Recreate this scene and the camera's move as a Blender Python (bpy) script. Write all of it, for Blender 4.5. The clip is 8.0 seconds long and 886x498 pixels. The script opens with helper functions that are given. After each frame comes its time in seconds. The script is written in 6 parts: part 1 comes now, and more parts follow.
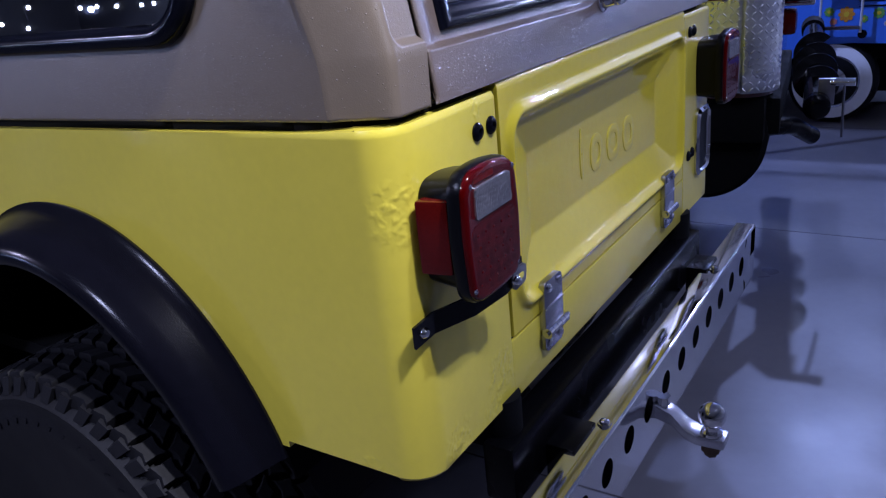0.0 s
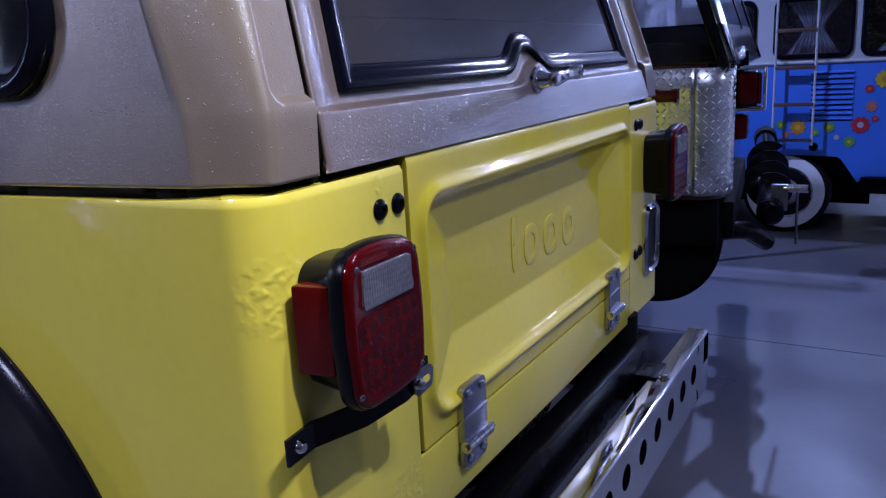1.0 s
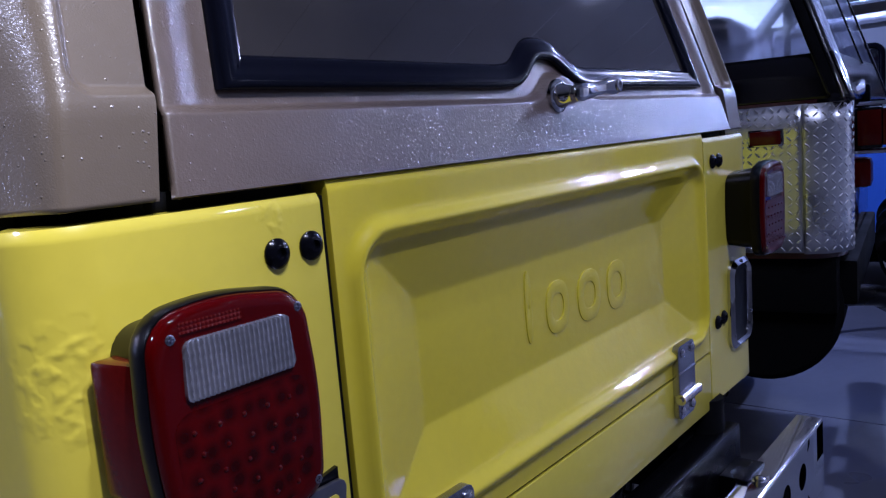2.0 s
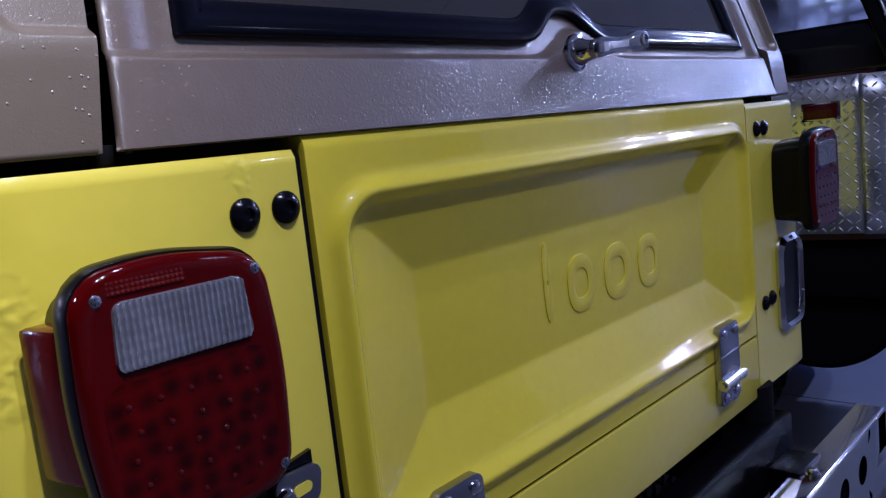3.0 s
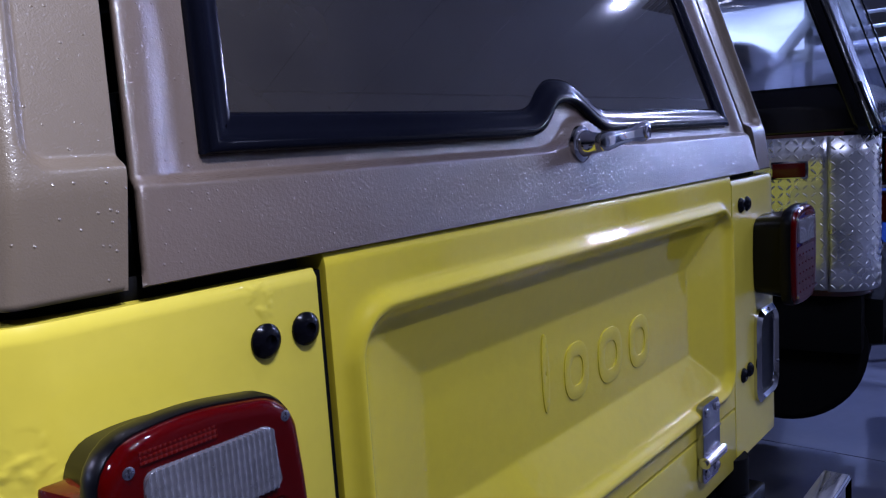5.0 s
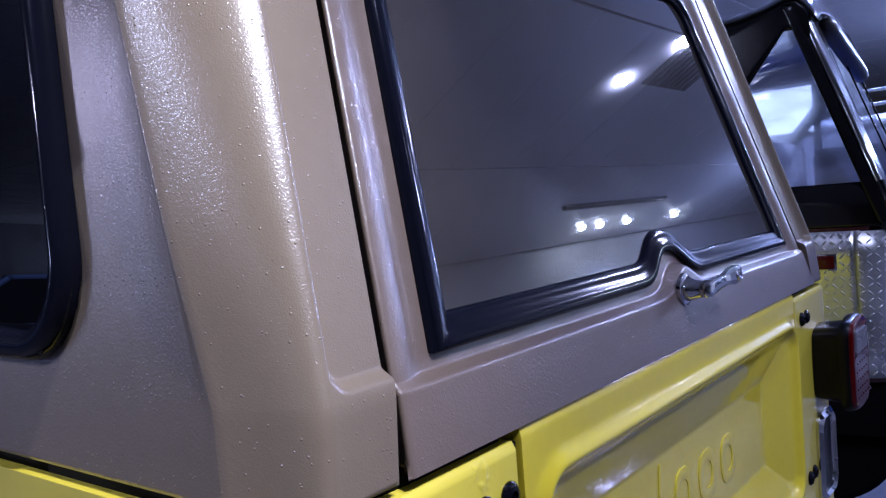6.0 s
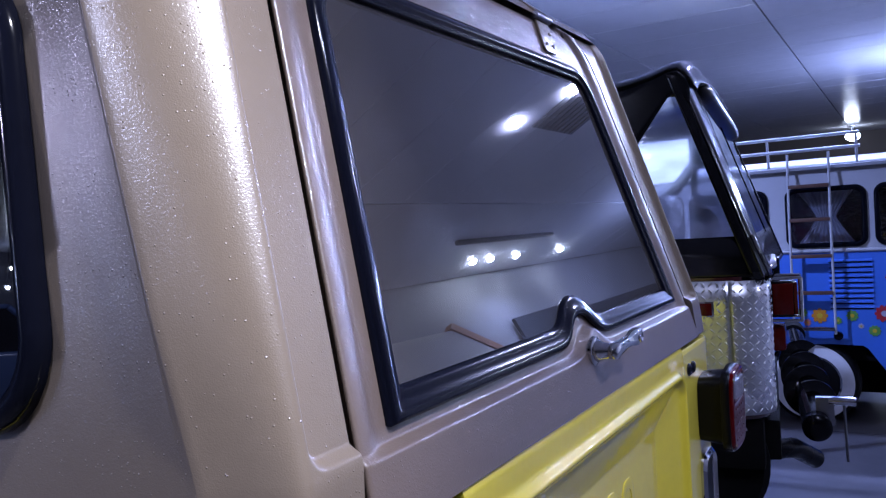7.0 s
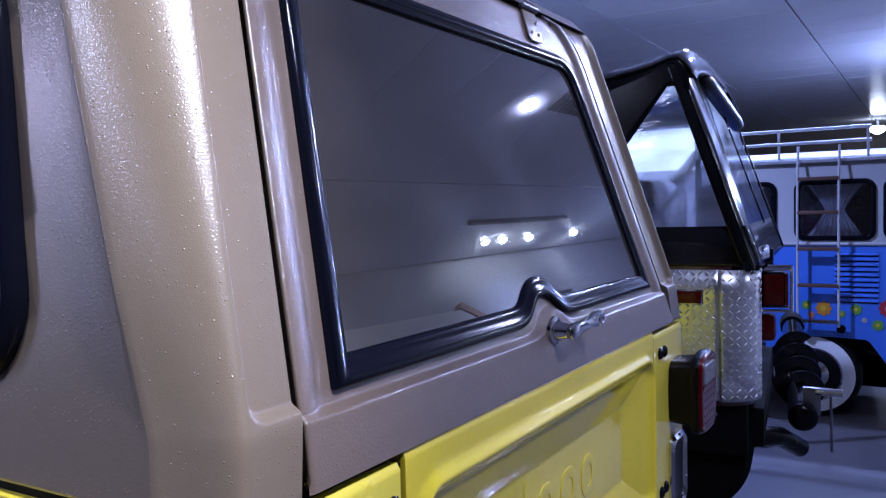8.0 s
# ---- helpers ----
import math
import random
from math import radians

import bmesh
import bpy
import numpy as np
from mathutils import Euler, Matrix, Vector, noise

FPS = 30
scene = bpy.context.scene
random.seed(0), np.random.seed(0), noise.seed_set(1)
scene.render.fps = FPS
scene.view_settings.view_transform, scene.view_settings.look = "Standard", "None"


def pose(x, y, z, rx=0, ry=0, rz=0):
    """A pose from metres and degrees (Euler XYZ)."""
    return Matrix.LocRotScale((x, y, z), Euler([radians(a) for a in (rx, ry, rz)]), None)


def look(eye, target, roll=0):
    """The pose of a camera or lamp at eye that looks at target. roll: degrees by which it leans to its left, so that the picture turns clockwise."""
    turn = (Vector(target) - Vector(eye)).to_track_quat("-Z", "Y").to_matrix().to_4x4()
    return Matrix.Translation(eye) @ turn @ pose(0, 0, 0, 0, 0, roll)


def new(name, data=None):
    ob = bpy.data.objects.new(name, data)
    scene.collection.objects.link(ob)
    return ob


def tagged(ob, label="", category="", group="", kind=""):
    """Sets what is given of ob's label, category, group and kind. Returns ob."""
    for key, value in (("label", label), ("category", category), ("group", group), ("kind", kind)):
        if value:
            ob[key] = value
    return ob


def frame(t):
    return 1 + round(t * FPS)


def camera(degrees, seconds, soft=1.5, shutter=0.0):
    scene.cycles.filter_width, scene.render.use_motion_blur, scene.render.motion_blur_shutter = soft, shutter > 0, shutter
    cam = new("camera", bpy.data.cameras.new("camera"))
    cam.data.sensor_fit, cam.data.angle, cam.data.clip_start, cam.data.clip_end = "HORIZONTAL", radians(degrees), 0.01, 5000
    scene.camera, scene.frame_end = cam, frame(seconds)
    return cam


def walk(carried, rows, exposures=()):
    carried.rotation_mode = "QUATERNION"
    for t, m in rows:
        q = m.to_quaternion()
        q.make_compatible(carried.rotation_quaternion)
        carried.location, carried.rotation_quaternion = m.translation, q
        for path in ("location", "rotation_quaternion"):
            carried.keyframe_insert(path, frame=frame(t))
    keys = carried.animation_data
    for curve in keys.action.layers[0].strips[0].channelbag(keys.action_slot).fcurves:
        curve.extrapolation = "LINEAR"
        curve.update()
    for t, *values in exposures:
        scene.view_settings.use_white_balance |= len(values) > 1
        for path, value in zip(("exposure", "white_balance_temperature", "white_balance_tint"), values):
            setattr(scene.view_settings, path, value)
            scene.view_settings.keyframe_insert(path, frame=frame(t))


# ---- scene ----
cam = camera(59.2, 8.0, soft=1.25)
PATH = [
    (0, (-1.466, -0.557, 1.288), (0.079, 0.5, 0.582), -5.9),
    (0.5, (-1.415, -0.557, 1.261), (0.184, 0.482, 0.657), -3.6),
    (1, (-1.299, -0.547, 1.222), (0.365, 0.459, 0.753), -3.2),
    (1.2, (-1.228, -0.534, 1.206), (0.451, 0.474, 0.8), -4.1),
    (2.3, (-0.909, -0.534, 1.113), (0.562, 0.795, 0.847), -4.7),
    (2.5, (-0.897, -0.539, 1.102), (0.561, 0.803, 0.83), -4.8),
    (3, (-0.876, -0.528, 1.09), (0.562, 0.834, 0.818), -6.3),
    (3.5, (-0.82, -0.512, 1.157), (0.629, 0.856, 0.983), -4.8),
    (4, (-0.827, -0.512, 1.151), (0.626, 0.849, 0.96), -3.6),
    (4.2, (-0.835, -0.52, 1.141), (0.624, 0.828, 0.909), -3.3),
    (5.3, (-0.922, -0.446, 1.211), (0.615, 0.812, 0.975), -4.0),
    (5.5, (-0.949, -0.426, 1.231), (0.594, 0.839, 1.075), -4.9),
    (6, (-1.072, -0.410, 1.319), (0.479, 0.848, 1.214), -4.6),
    (6.5, (-1.168, -0.418, 1.377), (0.553, 0.589, 1.205), -3.6),
    (7, (-1.171, -0.408, 1.381), (0.547, 0.614, 1.330), -3.5),
    (7.5, (-1.153, -0.437, 1.388), (0.544, 0.621, 1.372), -2.7),
    (8, (-1.183, -0.504, 1.38), (0.508, 0.558, 1.278), -1.5),
]
walk(cam, [(t, look(eye, target, roll)) for t, eye, target, roll in PATH], [(0, 0.15), (1, 0.1), (2.5, -0.1), (4, -0.1), (5.5, 0.1), (6.5, 0.43), (8, 0.42)])

# ---- world, lamps and exposure ----
world = bpy.data.worlds.new("hall")
scene.world = world
world.use_nodes = True
world.node_tree.nodes["Background"].inputs[0].default_value = (0.55, 0.62, 1.0, 1)
world.node_tree.nodes["Background"].inputs[1].default_value = 0.008
CEIL, FLOOR = 3.6, -0.135
NEAR, FAR, WARM, HALL = (0.57, 0.63, 1.05), (0.37, 0.48, 1.08), (0.70, 0.71, 0.86), (0.51, 0.56, 1.0)
GATE_AIM, CORNER_AIM = (-0.40, 0.0, 0.85), (-1.10, 0.15, 1.58)
HATCH_AIM, SIDE_AIM = (0.10, 0.0, 1.50), (-0.73, 0.5, 1.4)
LAMPS = [  # x, y, z of the light, watts, cone in degrees (0: all round), colour, aim of the narrow beams
    (5.4, -1.57, 3.54, 195, 44, HALL, HATCH_AIM),
    (5.74, -1.04, 3.54, 165, 44, HALL, HATCH_AIM),
    (-0.45, -1.75, 3.54, 270, 76, NEAR, GATE_AIM),
    (-0.82, -1.55, 3.54, 980, 36, WARM, CORNER_AIM),
    # side fill, added at no known lamp; wide, to soften the flare's shadow
    (-3.7, 0.9, 3.54, 700, 150, (0.52, 0.57, 0.92), None),
    # fill added to brighten the cream partition, kept out of the glass's reflection
    (3.3, -3.9, 3.54, 480, 60, NEAR, (6.9, -4.7, 1.9)),
    (0.05, -0.86, 3.54, 70, 150, NEAR, None),
    # fill added for the partition and the van's flank
    (2.6, -3.7, 3.54, 80, 150, NEAR, None),
    (9.6, -4.0, 3.54, 280, 150, FAR, None),
    (-5.65, 8.35, 3.54, 700, 18, (0.50, 0.49, 0.80), SIDE_AIM),
    (5.75, 0.05, 3.54, 620, 150, FAR, None),
    (5.80, 0.87, 3.54, 150, 150, FAR, None),
    (6.97, 1.06, 3.54, 60, 150, FAR, None),
    (12.5, -1.5, 2.9, 620, 0, FAR, None),
    # fill added over the soft top to brighten the van's near side
    (2.3, 2.2, 3.54, 560, 150, FAR, None),
    (23.4, 0.80, 3.2, 12, 150, FAR, None),
    # fill added so that the parked car shows in the side window
    (-4.2, 6.3, 3.54, 300, 120, FAR, None),
    (-20.4, 29.6, 2.5, 900, 0, FAR, None),
]
for lx, ly, lz, watts, cone, tone, aim in LAMPS:
    data = bpy.data.lights.new("spot_and_fill_light", "SPOT" if cone else "POINT")
    data.energy, data.color, data.shadow_soft_size = watts, tone, 0.3 if -4 < lx < -3 else 0.1 if lx < -4 else 0.045
    if cone:
        data.spot_size, data.spot_blend = radians(cone), 1.0 if aim else 0.6
    lamp = new("spot_and_fill_light", data)
    lamp.location = (lx, ly, lz)
    if aim:
        lamp.rotation_euler = (Vector(aim) - Vector((lx, ly, lz))).to_track_quat("-Z", "Y").to_euler()


# ---- materials ----
def material(name, color, rough, metal=0.0, coat=0.0, vary=0.12, scale=6.0, fine=60.0, bump=0.0, bump_scale=120.0, rough_vary=0.1, ior=1.5, transmission=0.0, coat_rough=0.05, lumps=0.0, grit_depth=0.0, coat_ior=1.5):
    m = bpy.data.materials.new(name)
    m.use_nodes = True
    nt = m.node_tree
    b = nt.nodes["Principled BSDF"]
    link = nt.links.new
    co = nt.nodes.new("ShaderNodeTexCoord")
    big, small = nt.nodes.new("ShaderNodeTexNoise"), nt.nodes.new("ShaderNodeTexNoise")
    big.inputs["Scale"].default_value, small.inputs["Scale"].default_value = scale, fine
    big.inputs["Detail"].default_value, small.inputs["Detail"].default_value = 4, 3
    for n in (big, small):
        link(co.outputs["Object"], n.inputs["Vector"])
    mix = nt.nodes.new("ShaderNodeMath")
    mix.operation = "MULTIPLY_ADD"
    link(small.outputs["Fac"], mix.inputs[0])
    mix.inputs[1].default_value = 0.5
    half = nt.nodes.new("ShaderNodeMath")
    half.operation = "MULTIPLY"
    link(big.outputs["Fac"], half.inputs[0])
    half.inputs[1].default_value = 0.5
    link(half.outputs[0], mix.inputs[2])
    ramp = nt.nodes.new("ShaderNodeMix")
    ramp.data_type = "RGBA"
    link(mix.outputs[0], ramp.inputs["Factor"])
    ramp.inputs["A"].default_value = (*[max(0, c * (1 - 2 * vary)) for c in color], 1)
    ramp.inputs["B"].default_value = (*[min(1, c * (1 + 2 * vary)) for c in color], 1)
    link(ramp.outputs["Result"], b.inputs["Base Color"])
    rr = nt.nodes.new("ShaderNodeMapRange")
    link(big.outputs["Fac"], rr.inputs["Value"])
    rr.inputs["From Min"].default_value, rr.inputs["From Max"].default_value = 0.3, 0.7
    rr.inputs["To Min"].default_value, rr.inputs["To Max"].default_value = max(0, rough - rough_vary * rough), min(1, rough + rough_vary * rough)
    link(rr.outputs[0], b.inputs["Roughness"])
    b.inputs["Metallic"].default_value = metal
    b.inputs["Coat Weight"].default_value = coat
    b.inputs["Coat Roughness"].default_value = coat_rough
    b.inputs["IOR"].default_value = ior
    b.inputs["Transmission Weight"].default_value = transmission
    b.inputs["Coat IOR"].default_value = coat_ior
    if bump:
        bn = nt.nodes.new("ShaderNodeTexNoise")
        bn.inputs["Scale"].default_value, bn.inputs["Detail"].default_value = bump_scale, 2
        link(co.outputs["Object"], bn.inputs["Vector"])
        height = bn.outputs["Fac"]
        if lumps:
            vo = nt.nodes.new("ShaderNodeTexVoronoi")
            vo.inputs["Scale"].default_value = 240
            link(co.outputs["Object"], vo.inputs["Vector"])
            dot = nt.nodes.new("ShaderNodeMapRange")
            dot.interpolation_type = "SMOOTHSTEP"
            link(vo.outputs["Distance"], dot.inputs["Value"])
            dot.inputs["From Min"].default_value, dot.inputs["From Max"].default_value = 0.3, 0.05
            pick = nt.nodes.new("ShaderNodeMath")
            pick.operation = "GREATER_THAN"
            sep = nt.nodes.new("ShaderNodeSeparateColor")
            link(vo.outputs["Color"], sep.inputs[0])
            link(sep.outputs[0], pick.inputs[0])
            pick.inputs[1].default_value = 0.91
            on = nt.nodes.new("ShaderNodeMath")
            on.operation = "MULTIPLY"
            link(dot.outputs[0], on.inputs[0])
            link(pick.outputs[0], on.inputs[1])
            add = nt.nodes.new("ShaderNodeMath")
            add.operation = "MULTIPLY_ADD"
            link(on.outputs[0], add.inputs[0])
            add.inputs[1].default_value = lumps
            calm = nt.nodes.new("ShaderNodeMath")
            calm.operation = "MULTIPLY"
            link(height, calm.inputs[0])
            calm.inputs[1].default_value = 0.3
            link(calm.outputs[0], add.inputs[2])
            height = add.outputs[0]
        bp = nt.nodes.new("ShaderNodeBump")
        bp.inputs["Strength"].default_value = bump
        bp.inputs["Distance"].default_value = 0.002
        link(height, bp.inputs["Height"])
        link(bp.outputs[0], b.inputs["Normal"])
        if coat and lumps:
            # fine grit in the top coat, which glitters round the highlights
            grit, gb = nt.nodes.new("ShaderNodeTexNoise"), nt.nodes.new("ShaderNodeBump")
            grit.inputs["Scale"].default_value, grit.inputs["Detail"].default_value = 320, 2
            link(co.outputs["Object"], grit.inputs["Vector"])
            gb.inputs["Strength"].default_value, gb.inputs["Distance"].default_value = 1.0, grit_depth
            link(grit.outputs["Fac"], gb.inputs["Height"])
            link(bp.outputs[0], gb.inputs["Normal"])
            link(gb.outputs[0], b.inputs["Coat Normal"])
        elif coat:
            link(bp.outputs[0], b.inputs["Coat Normal"])
    return m


def blistered(m, spots, bump_height=0.0011):
    """Bubbled, lifted paint round some places on the sheet metal."""
    nt = m.node_tree
    link = nt.links.new
    b = nt.nodes["Principled BSDF"]
    co = nt.nodes.new("ShaderNodeTexCoord")
    total = None
    for place, size in spots:
        d = nt.nodes.new("ShaderNodeVectorMath")
        d.operation = "DISTANCE"
        link(co.outputs["Object"], d.inputs[0])
        d.inputs[1].default_value = place
        r = nt.nodes.new("ShaderNodeMapRange")
        r.interpolation_type = "SMOOTHSTEP"
        link(d.outputs["Value"], r.inputs["Value"])
        r.inputs["From Min"].default_value, r.inputs["From Max"].default_value = size, size * 0.35
        if total is None:
            total = r.outputs[0]
        else:
            a = nt.nodes.new("ShaderNodeMath")
            a.operation = "MAXIMUM"
            link(total, a.inputs[0])
            link(r.outputs[0], a.inputs[1])
            total = a.outputs[0]
    vo = nt.nodes.new("ShaderNodeTexNoise")
    vo.inputs["Scale"].default_value, vo.inputs["Detail"].default_value = 70, 1.2
    link(co.outputs["Object"], vo.inputs["Vector"])
    cut = nt.nodes.new("ShaderNodeMapRange")
    cut.interpolation_type = "SMOOTHSTEP"
    link(vo.outputs["Fac"], cut.inputs["Value"])
    cut.inputs["From Min"].default_value, cut.inputs["From Max"].default_value = 0.40, 0.78
    mul = nt.nodes.new("ShaderNodeMath")
    mul.operation = "MULTIPLY"
    link(cut.outputs[0], mul.inputs[0])
    link(total, mul.inputs[1])
    bp = nt.nodes.new("ShaderNodeBump")
    bp.inputs["Strength"].default_value, bp.inputs["Distance"].default_value = 1.0, bump_height
    link(mul.outputs[0], bp.inputs["Height"])
    old = b.inputs["Normal"].links[0].from_socket
    link(old, bp.inputs["Normal"])
    link(bp.outputs[0], b.inputs["Normal"])
    link(bp.outputs[0], b.inputs["Coat Normal"])
    return m


YELLOW = blistered(material("yellow_paint", (0.68, 0.56, 0.060), 0.36, coat=0.9, vary=0.05, bump=0.04, bump_scale=45, coat_rough=0.05, ior=1.4),
                   [((-0.735, 0.0, 0.985), 0.065), ((-0.720, 0.0, 1.0), 0.05), ((-0.52, 0.0, 0.655), 0.06), ((-0.55, 0.0, 0.60), 0.05), ((-0.66, 0.0, 0.60), 0.06), ((-0.535, 0.0, 1.085), 0.025), ((-0.745, 0.10, 0.60), 0.03)])


def mottled(m, dark):
    """Dark soft blotches about 12 mm apart behind a lens."""
    nt = m.node_tree
    link = nt.links.new
    b = nt.nodes["Principled BSDF"]
    co, vo, ramp, mix = nt.nodes.new("ShaderNodeTexCoord"), nt.nodes.new("ShaderNodeTexVoronoi"), nt.nodes.new("ShaderNodeMapRange"), nt.nodes.new("ShaderNodeMix")
    vo.inputs["Scale"].default_value, vo.inputs["Randomness"].default_value = 62.0, 0.45
    ramp.interpolation_type = "SMOOTHSTEP"
    ramp.inputs["From Min"].default_value, ramp.inputs["From Max"].default_value = 0.0, 0.75
    mix.data_type = "RGBA"
    link(co.outputs["Object"], vo.inputs["Vector"])
    link(vo.outputs["Distance"], ramp.inputs["Value"])
    link(ramp.outputs[0], mix.inputs["Factor"])
    mix.inputs["A"].default_value = (*dark, 1)
    link(b.inputs["Base Color"].links[0].from_socket, mix.inputs["B"])
    link(mix.outputs["Result"], b.inputs["Base Color"])
    return m


GATE_YELLOW = material("tailgate_paint", (0.69, 0.55, 0.035), 0.36, coat=1.0, vary=0.05, bump=0.20, bump_scale=48, coat_rough=0.03, ior=1.18, coat_ior=1.6)
TAN = material("tan_hardtop_paint", (0.137, 0.106, 0.073), 0.42, ior=1.42, coat=0.6, vary=0.06, scale=3, bump=0.32, bump_scale=700, coat_rough=0.16, lumps=8.0, grit_depth=0.0006, coat_ior=1.5)
# hardtop paint again, darkened where the hatch is lit less, with coarser grit
TAN_DIMMED = material("tan_paint_dimmed", (0.108, 0.079, 0.060), 0.40, ior=1.4, coat=0.8, vary=0.06, scale=3, bump=0.26, bump_scale=700, coat_rough=0.11, lumps=8.0, grit_depth=0.0011, coat_ior=1.55)
BLACK_PLASTIC = material("black_plastic", (0.0025, 0.0025, 0.0045), 0.19, ior=1.25, vary=0.2, bump=0.05, bump_scale=300)
BLACK_GLOSS = material("black_enamel", (0.002, 0.002, 0.003), 0.12, vary=0.2, ior=1.4)
BLACK_DULL = material("black_underbody", (0.003, 0.003, 0.0035), 0.9, ior=1.2, vary=0.3, bump=0.2, bump_scale=60)
RUBBER = material("tyre_rubber", (0.0036, 0.0036, 0.0052), 0.62, ior=1.28, vary=0.25, fine=90, bump=0.2, bump_scale=200)
SEAL = material("window_seal_rubber", (0.003, 0.0035, 0.007), 0.14, vary=0.15, bump=0.04, ior=1.21)
RECESS = material("filler_recess", (0.006, 0.008, 0.014), 0.4, vary=0.3, ior=1.2)
SATIN = material("satin_black_steel", (0.002, 0.002, 0.0025), 0.26, ior=1.18, vary=0.25, bump=0.08, bump_scale=90)
CHROME = material("chrome", (0.64, 0.64, 0.67), 0.06, metal=1.0, vary=0.04, bump=0.007, bump_scale=30, rough_vary=0.5)
STEEL = material("brushed_steel", (0.40, 0.40, 0.45), 0.24, metal=1.0, vary=0.12, bump=0.05, bump_scale=90)
ZINC = material("dark_zinc_steel", (0.22, 0.22, 0.25), 0.35, metal=0.9, vary=0.2, bump=0.05)
RUST = material("rusty_nut", (0.045, 0.028, 0.02), 0.6, metal=0.4, vary=0.4, bump=0.3)
HOUSING = material("black_lamp_housing", (0.002, 0.002, 0.003), 0.3, vary=0.15, ior=1.28)
RED_LENS = material("red_lens", (0.056, 0.0004, 0.0006), 0.04, coat=0.0, vary=0.15, bump=0.02, bump_scale=500, ior=1.38)
RED_INNER = mottled(material("red_led_field", (0.066, 0.0006, 0.0008), 0.05, vary=0.3, scale=70, fine=60, bump=0.04, bump_scale=90, ior=1.36), (0.016, 0.0002, 0.0003))
RED_SIDE = material("red_side_marker", (0.085, 0.004, 0.003), 0.14, ior=1.38, vary=0.25, fine=220, bump=0.03, bump_scale=600)
DIODE = material("diode_cap", (0.055, 0.002, 0.002), 0.05, ior=1.5)
CLEAR_LENS = material("reversing_lens", (0.38, 0.38, 0.43), 0.11, metal=0.7, coat=1.0, vary=0.3, scale=40, fine=200, coat_rough=0.03)
SIDE_GLASS = material("black_side_glass", (0.003, 0.003, 0.004), 0.012, vary=0.1)
DARK_GLASS = material("tinted_glass", (0.030, 0.027, 0.025), 0.012, vary=0.35, scale=2.2, fine=14, ior=1.66, coat=0.05, coat_rough=0.07)
CONCRETE = material("polished_concrete", (0.108, 0.106, 0.118), 0.36, ior=1.33, vary=0.10, scale=1.2, fine=25, bump=0.02, bump_scale=15, rough_vary=0.35)
CEILING = material("ceiling_panel", (0.76, 0.76, 0.78), 0.20, vary=0.03, bump=0.02, bump_scale=8)
WALL = material("painted_wall", (0.40, 0.395, 0.40), 0.55, vary=0.04, bump=0.05, bump_scale=60)
WALL_CREAM = material("cream_wall", (0.11, 0.085, 0.06), 0.6, vary=0.05, bump=0.05, bump_scale=60)
CREAM = material("cream_board", (0.76, 0.70, 0.60), 0.5, vary=0.05)
ORANGE = material("orange_edge", (0.50, 0.20, 0.07), 0.5, vary=0.08)
# far walls coloured dark in place of the hall's unlit end
WALL_SHADED = material("shaded_wall", (0.05, 0.05, 0.06), 0.6, vary=0.2, bump=0.05, bump_scale=60)
CHARCOAL = material("charcoal_board", (0.045, 0.05, 0.06), 0.5, vary=0.15)
PLATE = material("polished_tread_plate", (0.80, 0.80, 0.81), 0.30, metal=1.0, vary=0.10, bump=0.06, bump_scale=25, rough_vary=0.5)
DARK_RED = material("dark_red_paint", (0.05, 0.004, 0.006), 0.3, coat=1.0, vary=0.08)
SOFT_TOP = material("black_vinyl", (0.003, 0.003, 0.004), 0.13, ior=1.42, vary=0.2, bump=0.05, bump_scale=350)
ROLLED = material("rolled_vinyl", (0.020, 0.018, 0.020), 0.30, ior=1.45, vary=0.25, bump=0.15, bump_scale=60)
BLUE = material("blue_van_paint", (0.045, 0.165, 0.64), 0.35, coat=0.6, vary=0.05)
WHITE = material("white_van_paint", (0.46, 0.47, 0.50), 0.4, coat=0.25, vary=0.03)
WHITEWALL = material("whitewall_rubber", (0.72, 0.72, 0.74), 0.5, vary=0.05)
CURTAIN = material("grey_curtain", (0.78, 0.76, 0.80), 0.85, vary=0.15, fine=120)
DARK_WOOD = material("dark_rung", (0.10, 0.05, 0.035), 0.45, vary=0.2)
PALE_BLUE = material("pale_blue_car_paint", (0.16, 0.24, 0.40), 0.3, coat=1.0, vary=0.04)
PETAL_COLORS = {"orange": (0.75, 0.30, 0.03), "red": (0.60, 0.03, 0.05), "green": (0.16, 0.42, 0.08), "yellow": (0.80, 0.55, 0.04), "pink": (0.62, 0.22, 0.22), "pale": (0.55, 0.55, 0.70)}
PETALS = {k: material(k + "_decal", tuple(0.7 * c for c in v), 0.4, coat=0.4, vary=0.08) for k, v in PETAL_COLORS.items()}
SEAT = material("grey_seat_vinyl", (0.12, 0.12, 0.14), 0.5, vary=0.15)


